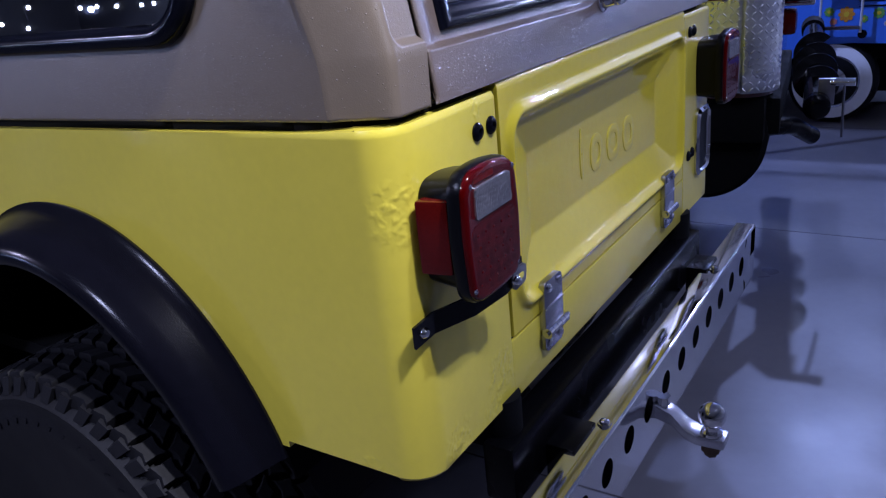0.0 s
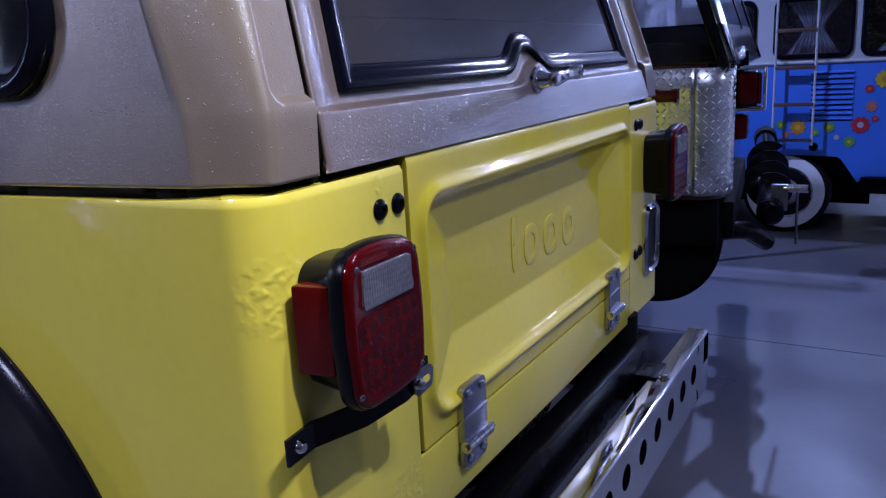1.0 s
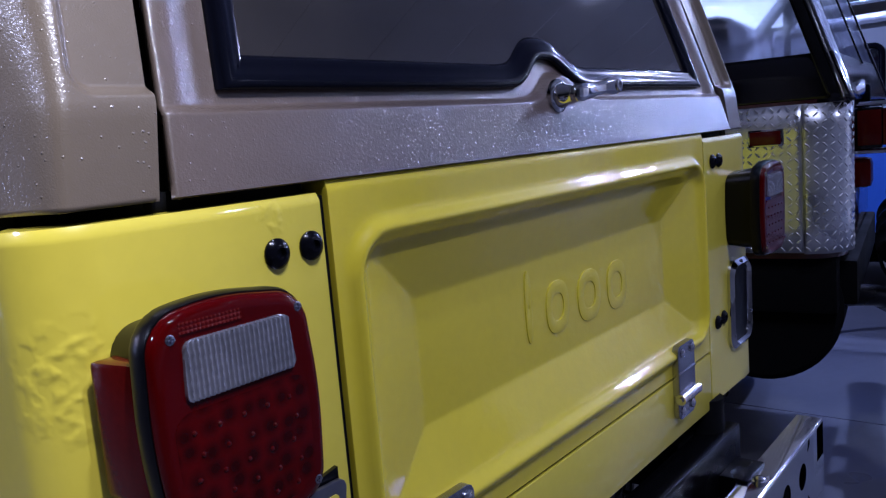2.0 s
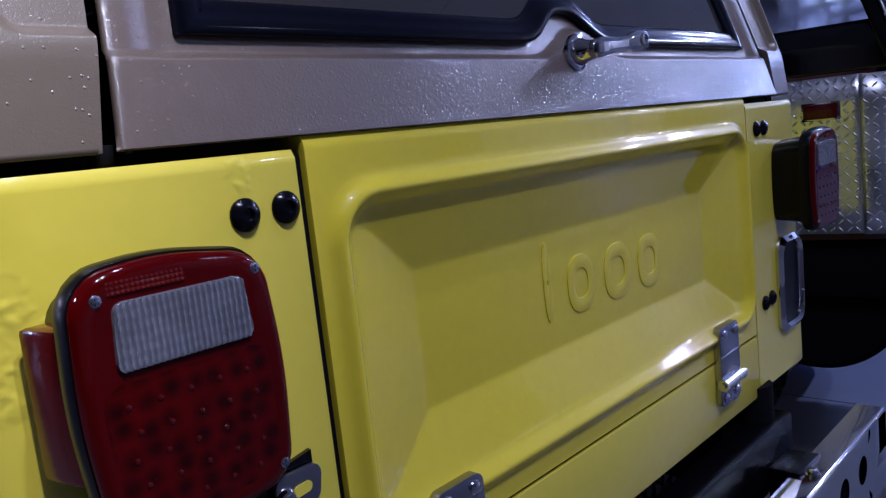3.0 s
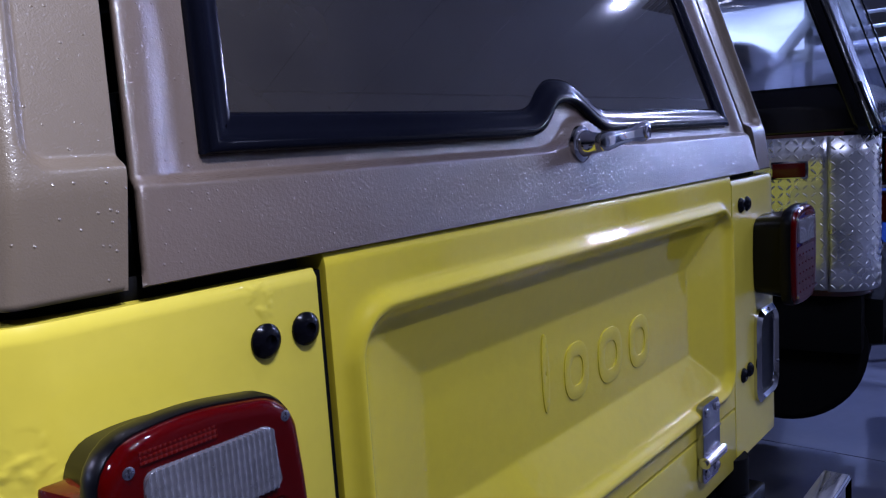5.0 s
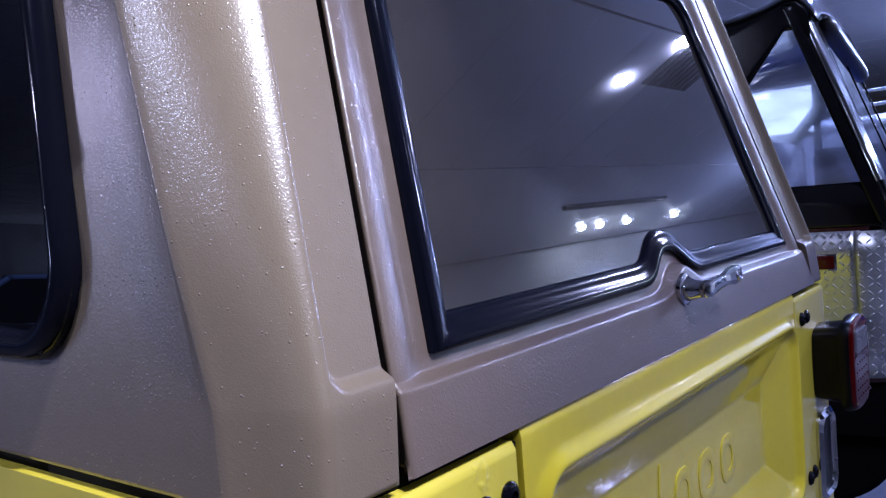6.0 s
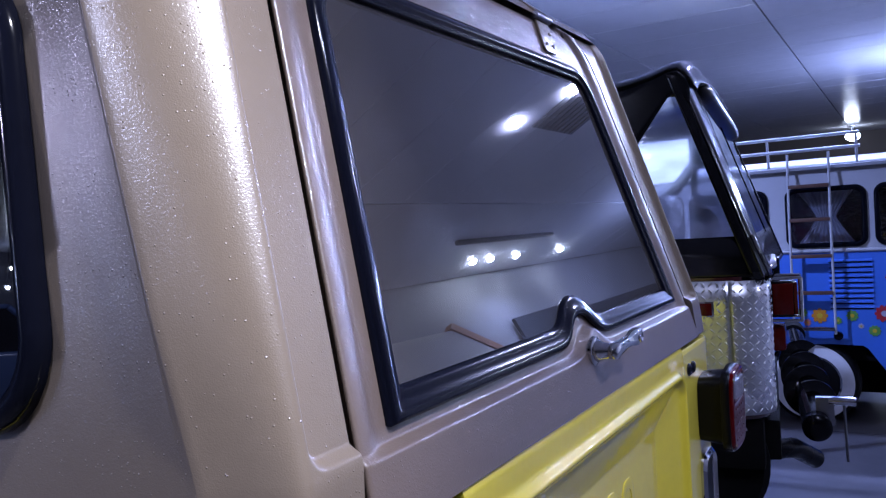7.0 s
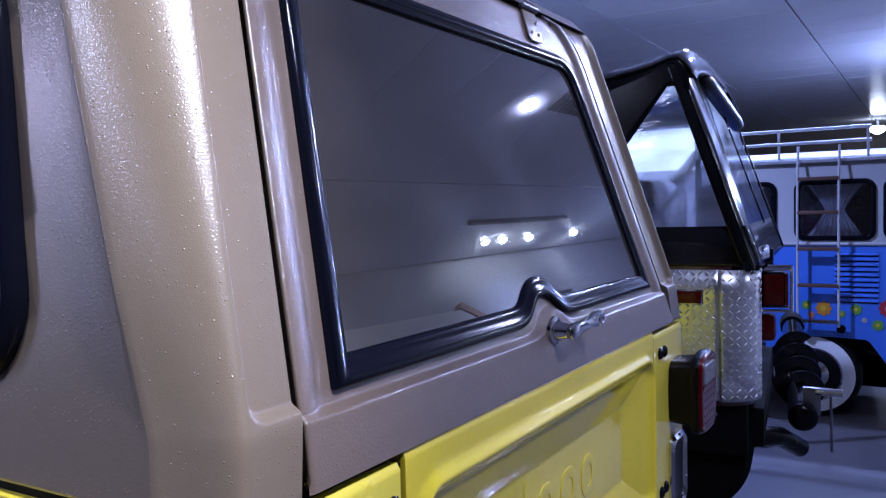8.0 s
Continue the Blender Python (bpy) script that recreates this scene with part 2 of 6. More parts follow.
def clear_sheet(name, tint, clear, veil=0.0):
    """A thin clear sheet: mostly lets light through, with a glossy face."""
    m = bpy.data.materials.new(name)
    m.use_nodes = True
    nt = m.node_tree
    out = nt.nodes["Material Output"]
    tr, gl, mx = nt.nodes.new("ShaderNodeBsdfTransparent"), nt.nodes.new("ShaderNodeBsdfGlossy"), nt.nodes.new("ShaderNodeMixShader")
    tr.inputs[0].default_value = (*tint, 1)
    if veil:
        rf, m0 = nt.nodes.new("ShaderNodeBsdfRefraction"), nt.nodes.new("ShaderNodeMixShader")
        rf.inputs["Color"].default_value, rf.inputs["Roughness"].default_value, rf.inputs["IOR"].default_value = (*tint, 1), 0.55, 1.08
        m0.inputs[0].default_value = 0.5
        nt.links.new(tr.outputs[0], m0.inputs[1])
        nt.links.new(rf.outputs[0], m0.inputs[2])
        tr = m0
    gl.inputs["Roughness"].default_value = 0.06
    no = nt.nodes.new("ShaderNodeTexNoise")
    no.inputs["Scale"].default_value = 7
    bp = nt.nodes.new("ShaderNodeBump")
    bp.inputs["Strength"].default_value, bp.inputs["Distance"].default_value = 0.4, 0.02
    nt.links.new(no.outputs["Fac"], bp.inputs["Height"])
    nt.links.new(bp.outputs[0], gl.inputs["Normal"])
    mx.inputs[0].default_value = 1 - clear
    nt.links.new(tr.outputs[0], mx.inputs[1])
    nt.links.new(gl.outputs[0], mx.inputs[2])
    if veil:
        df, m2, sm = nt.nodes.new("ShaderNodeBsdfTranslucent"), nt.nodes.new("ShaderNodeMixShader"), nt.nodes.new("ShaderNodeTexNoise")
        df.inputs[0].default_value = (0.8, 0.82, 0.9, 1)
        sm.inputs["Scale"].default_value, sm.inputs["Detail"].default_value = 5, 5
        am = nt.nodes.new("ShaderNodeMapRange")
        am.inputs["From Min"].default_value, am.inputs["From Max"].default_value = 0.35, 0.7
        am.inputs["To Max"].default_value = veil
        nt.links.new(sm.outputs["Fac"], am.inputs["Value"])
        nt.links.new(am.outputs[0], m2.inputs[0])
        nt.links.new(mx.outputs[0], m2.inputs[1])
        nt.links.new(df.outputs[0], m2.inputs[2])
        mx = m2
    nt.links.new(mx.outputs[0], out.inputs[0])
    return m


CLEAR_VINYL = clear_sheet("clear_vinyl", (0.82, 0.86, 0.96), 0.86, 0.55)
VAN_GLASS = clear_sheet("van_window_glass", (0.75, 0.77, 0.82), 0.85)


def glowing(name, color, strength):
    m = bpy.data.materials.new(name)
    m.use_nodes = True
    b = m.node_tree.nodes["Principled BSDF"]
    b.inputs["Emission Color"].default_value = (*color, 1)
    b.inputs["Emission Strength"].default_value = strength
    return m


PATCH_GLOW = glowing("patch_glow", (0.44, 0.57, 1.0), 1.8)
BULB = glowing("lit_bulb", (0.62, 0.72, 1.0), 450)
FLOOD = glowing("lit_flood_globe", (0.62, 0.72, 1.0), 16)


# ---- mesh helpers ----
def part(name, bm, mat, parent=None, label="", sharp=38, bevel=0.0):
    """One mesh object, under a thing or a part; edges over the given angle stay sharp."""
    if bevel:
        bmesh.ops.remove_doubles(bm, verts=bm.verts, dist=1e-6)
        bmesh.ops.bevel(bm, geom=[e for e in bm.edges if e.is_manifold and e.calc_face_angle(0) > radians(sharp)], offset=bevel, segments=2, affect="EDGES", profile=0.6, clamp_overlap=True)
    bmesh.ops.recalc_face_normals(bm, faces=bm.faces)
    for fc in bm.faces:
        fc.smooth = True
    for e in bm.edges:
        if len(e.link_faces) == 2 and e.calc_face_angle(0) > radians(sharp):
            e.smooth = False
    me = bpy.data.meshes.new(name)
    bm.to_mesh(me)
    bm.free()
    me.materials.append(mat)
    ob = new(name, me)
    if parent is not None:
        under(ob, parent)
    if label:
        ob["label"] = label
    return ob


def under(ob, parent):
    ob.parent = parent
    if parent.type == "EMPTY":
        ob.matrix_parent_inverse = Matrix.Translation(parent.location).inverted()


def thing(name, place, label, category, group=""):
    ob = new(name)
    ob.location = place
    ob.empty_display_size = 0.1
    return tagged(ob, label, category, group)


def bm_new():
    return bmesh.new()


def box(bm, x0, x1, y0, y1, z0, z1):
    v = [bm.verts.new((x, y, z)) for x in (x0, x1) for y in (y0, y1) for z in (z0, z1)]
    for a in ((0, 1, 3, 2), (4, 6, 7, 5), (0, 4, 5, 1), (2, 3, 7, 6), (0, 2, 6, 4), (1, 5, 7, 3)):
        bm.faces.new([v[i] for i in a])
    return v


def cylinder(bm, p0, p1, r0, r1=None, n=16):
    p0, p1 = Vector(p0), Vector(p1)
    r1 = r0 if r1 is None else r1
    q = (p1 - p0).to_track_quat("Z", "Y").to_matrix()
    rings = []
    for p, r in ((p0, r0), (p1, r1)):
        rings.append([bm.verts.new(p + q @ Vector((r * math.cos(a), r * math.sin(a), 0))) for a in (2 * math.pi * i / n for i in range(n))])
    for i in range(n):
        bm.faces.new((rings[0][i], rings[0][(i + 1) % n], rings[1][(i + 1) % n], rings[1][i]))
    bm.faces.new(rings[0][::-1])
    bm.faces.new(rings[1])


def revolve(bm, p0, axis, profile, n=24):
    """profile: (distance along the axis, radius) pairs."""
    p0 = Vector(p0)
    q = Vector(axis).to_track_quat("Z", "Y").to_matrix()
    rings = []
    for d, r in profile:
        rings.append([bm.verts.new(p0 + q @ Vector((r * math.cos(a), r * math.sin(a), d))) for a in (2 * math.pi * i / n for i in range(n))])
    for k in range(len(rings) - 1):
        for i in range(n):
            bm.faces.new((rings[k][i], rings[k][(i + 1) % n], rings[k + 1][(i + 1) % n], rings[k + 1][i]))
    bm.faces.new(rings[0][::-1])
    bm.faces.new(rings[-1])


def tube(bm, pts, r, n=10, closed=False):
    """A round bar along points; r: a radius or a function of 0..1."""
    pts = [Vector(p) for p in pts]
    m = len(pts)
    rings = []
    prev = None
    for i, p in enumerate(pts):
        a = pts[(i - 1) % m] if closed or i > 0 else p
        b = pts[(i + 1) % m] if closed or i < m - 1 else p
        t = (b - a).normalized()
        if prev is None:
            prev = t.orthogonal().normalized()
        prev = (prev - t * prev.dot(t)).normalized()
        s = t.cross(prev)
        rad = r(i / (m - 1)) if callable(r) else r
        rings.append([bm.verts.new(p + rad * (math.cos(w) * prev + math.sin(w) * s)) for w in (2 * math.pi * k / n for k in range(n))])
    for i in range(m if closed else m - 1):
        A, B = rings[i], rings[(i + 1) % m]
        off = 0
        if closed and i == m - 1:
            off = min(range(n), key=lambda o: (A[0].co - B[o].co).length)
        for k in range(n):
            bm.faces.new((A[k], A[(k + 1) % n], B[(k + 1 + off) % n], B[(k + off) % n]))
    if not closed:
        bm.faces.new(rings[0][::-1])
        bm.faces.new(rings[-1])


def round_poly(corners, radii, n=6):
    """Corners of a polygon in the plane, rounded."""
    out = []
    m = len(corners)
    radii = radii if isinstance(radii, (list, tuple)) else [radii] * m
    for i in range(m):
        p, a, b = Vector(corners[i]), Vector(corners[i - 1]), Vector(corners[(i + 1) % m])
        r = radii[i]
        if r <= 0:
            out.append(p.copy())
            continue
        ua, ub = (a - p).normalized(), (b - p).normalized()
        ang = ua.angle(ub)
        d = min(r / math.tan(ang / 2), 0.49 * (a - p).length, 0.49 * (b - p).length)
        c = p + (ua + ub).normalized() * (d / math.cos(ang / 2))
        s, e = p + ua * d - c, p + ub * d - c
        for k in range(n + 1):
            v = s.lerp(e, k / n)
            out.append(c + v.normalized() * (s.length * (1 - k / n) + e.length * k / n))
    return out


def prism(bm, pts, place, depth):
    """Extrudes a polygon: place maps (u, v) to a point, depth is the way of the extrusion."""
    depth = Vector(depth)
    a = [bm.verts.new(place(p[0], p[1])) for p in pts]
    b = [bm.verts.new(v.co + depth) for v in a]
    n = len(a)
    bm.faces.new(a)
    bm.faces.new(b[::-1])
    for i in range(n):
        bm.faces.new((a[i], b[i], b[(i + 1) % n], a[(i + 1) % n]))


def band(bm, outer, inner, place, depth):
    """A flat frame between two loops with equally many points, with thickness."""
    depth = Vector(depth)
    n = len(outer)
    loops = []
    for pts in (outer, inner):
        f0 = [bm.verts.new(place(p[0], p[1])) for p in pts]
        loops.append((f0, [bm.verts.new(v.co + depth) for v in f0]))
    (of, ob), (inf, inb) = loops
    for i in range(n):
        j = (i + 1) % n
        bm.faces.new((of[i], of[j], inf[j], inf[i]))
        bm.faces.new((ob[i], inb[i], inb[j], ob[j]))
        bm.faces.new((of[i], ob[i], ob[j], of[j]))
        bm.faces.new((inf[i], inf[j], inb[j], inb[i]))


def surface(bm, fn, us, vs):
    g = [[bm.verts.new(fn(u, v)) for v in vs] for u in us]
    for i in range(len(us) - 1):
        for j in range(len(vs) - 1):
            bm.faces.new((g[i][j], g[i + 1][j], g[i + 1][j + 1], g[i][j + 1]))
    return g


def span(a, b, n):
    return [a + (b - a) * i / n for i in range(n + 1)]


def smooth(a, b, x):
    t = min(1, max(0, (x - a) / (b - a)))
    return t * t * (3 - 2 * t)


def solid(ob, thick, offset=-1.0):
    md = ob.modifiers.new("thickness", "SOLIDIFY")
    md.thickness, md.offset = thick, offset
    return ob


def rear(u, v, y=0.0):
    """A place on the rear face of the car: u across, v up."""
    return Vector((u, y, v))


# ---- the hall ----
X0, X1, Y0, Y1 = -24.0, 26.0, -4.85, 36.0
bm = bm_new()
box(bm, X0, X1, Y0, Y1, FLOOR - 0.2, FLOOR - 0.02)
floor = tagged(part("floor", bm, BLACK_DULL), "grey polished concrete floor with saw-cut joints", "floor", kind="structure")

bm = bm_new()
tilt = random.Random(11)
PX, PY = 0.905, 1.9  # panel length along x and y
for i in range(-35, 22):
    for j in range(-4, 20):
        x, y = 7.0 + i * PX, 0.89 + j * PY
        a, b, c, d = max(x, X0), min(x + PX, X1), max(y, Y0), min(y + PY, Y1)
        if b - a > 0.05 and d - c > 0.05:
            v = box(bm, a + 0.003, b - 0.003, c + 0.011, d - 0.011, CEIL, CEIL + 0.03)
            slope = tilt.gauss(0, 0.0012)
            for p in v:
                if p.co.z < CEIL + 0.01:
                    p.co.z += slope * (p.co.x - (a + b) / 2)
tagged(part("ceiling", bm, CEILING), "glossy off-white ceiling of large panels with dark joints", "ceiling", kind="structure")
bm = bm_new()
box(bm, X0, X1, Y0, Y1, CEIL + 0.034, CEIL + 0.2)
tagged(part("ceiling_deck", bm, BLACK_DULL), "dark deck above the ceiling panels", "ceiling", kind="structure")

for name, dims, mat, lab in (
    ("wall_south", (X0 - 0.2, X1 + 0.2, Y0 - 0.2, Y0), WALL, "plain pale painted hall wall"),
    ("wall_north", (X0 - 0.2, X1 + 0.2, Y1, Y1 + 0.2), WALL_SHADED, "far wall of the hall, coloured dark for its unlit end"),
    ("wall_west", (X0 - 0.2, X0, Y0, Y1), WALL_SHADED, "far wall of the hall, coloured dark for its unlit end"),
    ("wall_east", (X1, X1 + 0.2, Y0, Y1), WALL_CREAM, "cream painted far wall of the hall"),
):
    bm = bm_new()
    box(bm, *dims, FLOOR - 0.02, CEIL + 0.05)
    tagged(part(name, bm, mat), lab, "wall", kind="structure")


def spot_lamp(x, y, z=CEIL, bulb=True):
    """A round ceiling spot; the added fill lamps get one as well."""
    t = thing("spot_or_fill_lamp", (x, y, z), "lit white round ceiling spot lamp, some added as fill", "lamp", "ceiling spots")
    bm = bm_new()
    cylinder(bm, (x, y, z - 0.012), (x, y, z + 0.002), 0.05, n=16)
    part("mount", bm, WHITE, t)
    bm = bm_new()
    revolve(bm, (x, y, z - 0.004), (0, 0, -1), [(0, 0.05), (0.003, 0.068), (0.007, 0.072), (0.008, 0.05)], 20)
    part("shade", bm, WHITE, t)
    if not bulb:
        return
    bm = bm_new()
    revolve(bm, (x, y, z - 0.015), (0, 0, -1), [(0, 0.05), (0.012, 0.06), (0.03, 0.05), (0.04, 0.03), (0.044, 0.008)], 20)
    part("bulb", bm, BULB, t)


def pendant(x, y, z, globe=False):
    """A globe lamp on a long rod from the ceiling."""
    t = thing("pendant_lamp", (x, y, CEIL), "lit white globe lamp on a rod from the ceiling", "lamp")
    bm = bm_new()
    cylinder(bm, (x, y, z + 0.12), (x, y, CEIL + 0.002), 0.012, n=10)
    part("rod", bm, BLACK_PLASTIC, t)
    bm = bm_new()
    revolve(bm, (x, y, z + 0.07), (0, 0, 1), [(0, 0.07), (0.03, 0.05), (0.05, 0.02)], 16)
    part("cap", bm, WHITE, t)
    if globe:
        bm = bm_new()
        revolve(bm, (x, y, z - 0.07), (0, 0, 1), [(0, 0.02), (0.02, 0.055), (0.07, 0.07), (0.12, 0.055), (0.14, 0.02)], 14)
        part("globe", bm, BULB, t, "glowing white globe")


def globe_lamp(x, y):
    """A large round flood lamp under the ceiling."""
    t = thing("flood_lamp", (x, y, CEIL), "lit large round flood lamp under the ceiling", "lamp")
    bm = bm_new()
    revolve(bm, (x, y, CEIL + 0.002), (0, 0, -1), [(0, 0.06), (0.03, 0.06), (0.04, 0.03), (0.19, 0.03), (0.20, 0.10), (0.21, 0.12)], 24)
    part("housing", bm, WHITE, t)
    bm = bm_new()
    revolve(bm, (x, y, CEIL - 0.20), (0, 0, -1), [(0, 0.10), (0.02, 0.17), (0.09, 0.20), (0.16, 0.17), (0.22, 0.08), (0.235, 0.02)], 24)
    part("globe", bm, FLOOD, t, "glowing white globe")


for lx, ly, lz, watts, cone, tone, aim in LAMPS:
    if (lx, ly) not in ((9.6, -4.0), (23.4, 0.80), (-20.4, 29.6)):
        spot_lamp(lx, ly, bulb=(lx, ly) == (6.97, 1.06)) if cone else pendant(lx, ly, lz)
for lx in (8.7, 9.25, 10.15, 12.0):
    spot_lamp(lx, -4.3)
globe_lamp(24.0, 0.80)
for lx, ly, lz in ((-19.0, 31.7, 2.68), (-20.6, 30.6, 2.60), (-21.1, 30.2, 2.63), (-21.7, 29.7, 2.63), (-22.5, 29.1, 2.65), (-22.9, 28.8, 2.70), (-18.1, 32.3, 2.05), (-18.9, 31.8, 1.86)):
    pendant(lx, ly, lz, True)
t = thing("lamp_track", (9.0, -3.72, CEIL), "dark metal lamp track on the ceiling", "lamp track")
bm = bm_new()
box(bm, 7.4, 10.5, -3.75, -3.69, CEIL - 0.05, CEIL + 0.001)
part("rail", bm, CHARCOAL, t, bevel=0.004)
bm = bm_new()
for i in range(9):
    box(bm, 5.95 + 0.12 * i, 6.03 + 0.12 * i, -1.62, -1.12, CEIL - 0.012, CEIL + 0.001)
tagged(part("ceiling_vent", bm, CHARCOAL), "dark slotted air vent in the ceiling", "vent")

# boards along the south wall, seen mirrored in the hatch glass
for (a, b, h, mat, lab) in ((9.75, 11.6, 2.72, CHARCOAL, "tall charcoal display board against the wall"), (12.6, 19.0, 2.55, CHARCOAL, "long charcoal display board against the wall")):
    t = thing("display_board", ((a + b) / 2, Y0 + 0.1, FLOOR), lab, "display board", "boards along the wall")
    bm = bm_new()
    box(bm, a, b, Y0 + 0.06, Y0 + 0.12, FLOOR + 0.05, h)
    part("panel", bm, mat, t, bevel=0.006)
    bm = bm_new()
    box(bm, a, b, Y0 + 0.02, Y0 + 0.2, FLOOR, FLOOR + 0.05)
    part("foot", bm, BLACK_PLASTIC, t)
t = thing("cream_partition", (6.4, Y0 + 0.3, FLOOR), "cream partition with an orange edge by the wall", "partition")
bm = bm_new()
prism(bm, [(5.2, FLOOR), (8.6, FLOOR), (8.6, 2.3), (7.75, 2.78), (5.2, 2.86)], lambda u, v: Vector((u, Y0 + 0.10, v)), (0, 0.1, 0))
part("panel", bm, CREAM, t)
bm = bm_new()
prism(bm, [(8.62, FLOOR), (8.78, FLOOR), (8.78, 2.34), (7.85, 2.88), (7.74, 2.81), (8.62, 2.31)], lambda u, v: Vector((u, Y0 + 0.09, v)), (0, 0.12, 0))
part("edge_trim", bm, ORANGE, t)

# a glowing panel on legs, added for the bright patch in the soft top's windows
t = thing("glow_panel", (3.5, 1.1, FLOOR), "glowing white panel on steel legs, added for a bright patch", "display")
bm = bm_new()
box(bm, 3.51, 3.56, 0.65, 1.75, 1.555, 1.84)
part("case", bm, CHARCOAL, t, bevel=0.01)
bm = bm_new()
box(bm, 3.50, 3.509, 0.665, 1.735, 1.575, 1.82)
part("lit_face", bm, PATCH_GLOW, t, "glowing white face")
for y in (0.75, 1.55):
    bm = bm_new()
    box(bm, 3.52, 3.55, y, y + 0.03, FLOOR, 1.555)
    part("leg", bm, STEEL, t)

# ---- the yellow car ----
L, R, CX = -0.745, 0.722, -0.0115
ZB, ZT = 0.578, 1.098
GL, GR, GB = -0.483, 0.459, 0.694  # tailgate opening
RC = 0.055
car = thing("off_road_car", (CX, 1.6, FLOOR), "yellow off-road car with a tan hardtop and lifted suspension", "car")


def belt(y):
    """The tub's upper edge falls slightly towards the front."""
    return ZT - 0.022 * min(1.0, max(0.0, y - 0.03))


def quarter(bm, sx):
    """One rear corner of the tub: from the side round to the tailgate's edge."""
    side, gate = (L, GL) if sx < 0 else (R, GR)
    path = [(side, 0.27), (side, 0.16), (side, RC)]
    for k in range(1, 13):
        a = math.pi / 2 * k / 12
        path.append((side - sx * RC * (1 - math.cos(a)), RC - RC * math.sin(a)))
    path += [(side - sx * (RC + 0.04), 0), ((side + gate) / 2, 0), (gate, 0)]
    zs = [ZB + 0.012, ZB + 0.03] + span(ZB + 0.06, ZT - 0.03, 8) + [ZT - 0.012, ZT - 0.008]

    def at(i, j):
        x, y = path[i]
        z = zs[j]
        return Vector((x, y, z + (belt(y) - ZT) * smooth(0.95, 1.06, z)))

    g = [[bm.verts.new(at(i, j)) for j in range(len(zs))] for i in range(len(path))]
    top, top2, low = [], [], []
    for i, (x, y) in enumerate(path):
        inx, iny = (CX - x) * 0.02, (0.25 - y) * 0.02
        n = Vector((-sx * (1 if i < 3 else 0.7 if i < 15 else 0), 1 if i >= 15 else 0.7 if i >= 3 else 0, 0)).normalized()
        p = Vector((x, y, 0))
        flat = i < 2
        top.append(bm.verts.new(p + n * (0.0003 if flat else 0.004) + Vector((0, 0, belt(y) - (0.0042 if flat else 0.001)))))
        top2.append(bm.verts.new(p + n * 0.03 + Vector((0, 0, belt(y) - (0.004 if flat else 0)))))
        low.append(bm.verts.new(p + n * 0.012 + Vector((0, 0, ZB))))
    for i in range(len(path) - 1):
        for j in range(len(zs) - 1):
            bm.faces.new((g[i][j], g[i + 1][j], g[i + 1][j + 1], g[i][j + 1]))
        bm.faces.new((g[i][-1], g[i + 1][-1], top[i + 1], top[i]))
        bm.faces.new((top[i], top[i + 1], top2[i + 1], top2[i]))
        bm.faces.new((low[i], low[i + 1], g[i + 1][0], g[i][0]))
    # the turned-in flange beside the tailgate
    a = [v for v in g[-1]]
    b = [bm.verts.new(v.co + Vector((0, 0.005, 0))) for v in a]
    for j in range(len(a) - 1):
        bm.faces.new((a[j], a[j + 1], b[j + 1], b[j]))


ARCH_Y, ARCH_Z, ARCH_RY, ARCH_RZ = 0.75, 0.347, 0.482, 0.578


def arch(a, grow=0.0):
    """A point of the wheel arch; a in degrees, 0 towards the rear."""
    w = radians(a)
    return ARCH_Y - (ARCH_RY + grow) * math.cos(w), ARCH_Z + (ARCH_RZ + grow) * math.sin(w)


for sx in (-1, 1):
    bm = bm_new()
    quarter(bm, sx)
    part("quarter_panel", bm, YELLOW, car)
    side = L if sx < 0 else R
    bm = bm_new()
    arcs = [arch(a) for a in span(23.6, 156.4, 40)]
    loop = [(0.27, ZB + 0.0), *[(max(y, 0.2701), z) for y, z in arcs], (1.24, ZB), (2.9, ZB), (2.9, belt(2.9) - 0.004), (1.0, belt(1.0) - 0.004), (0.27, belt(0.27) - 0.004)]
    prism(bm, loop, lambda u, v: Vector((side, u, v)), (-sx * 0.02, 0, 0))
    part("side_panel", bm, YELLOW, car)
    # wheel housing
    bm = bm_new()
    surface(bm, lambda u, v: Vector((side - sx * (0.02 + v), *arch(u, -0.004))), span(15, 165, 24), [0.0, 0.28])
    box(bm, min(side - sx * 0.30, side - sx * 0.32), max(side - sx * 0.30, side - sx * 0.32), 0.2, 1.3, 0.45, 0.96)
    part("wheel_housing", bm, BLACK_DULL, car)
    # fender flare: a lip on the body, a rounded back and a turned-down edge
    prof = [(0.0, 0.022), (0.006, 0.024), (0.012, 0.014), (0.030, 0.006), (0.060, -0.006), (0.090, -0.020), (0.104, -0.034), (0.106, -0.052), (0.100, -0.060), (0.06, -0.045), (0.0, -0.012)]
    bm = bm_new()
    g = []
    for a in span(20.5, 159.5, 56):
        fade = 0.82 + 0.18 * math.sin(radians(a))
        g.append([bm.verts.new(Vector((side + sx * o * fade, *arch(a, d)))) for o, d in prof])
    for i in range(len(g) - 1):
        for k in range(len(prof) - 1):
            bm.faces.new((g[i][k], g[i][k + 1], g[i + 1][k + 1], g[i + 1][k]))
    bm.faces.new(g[0])
    bm.faces.new(g[-1][::-1])
    part("fender_flare", bm, BLACK_PLASTIC, car, "satin black plastic fender flare", sharp=50)

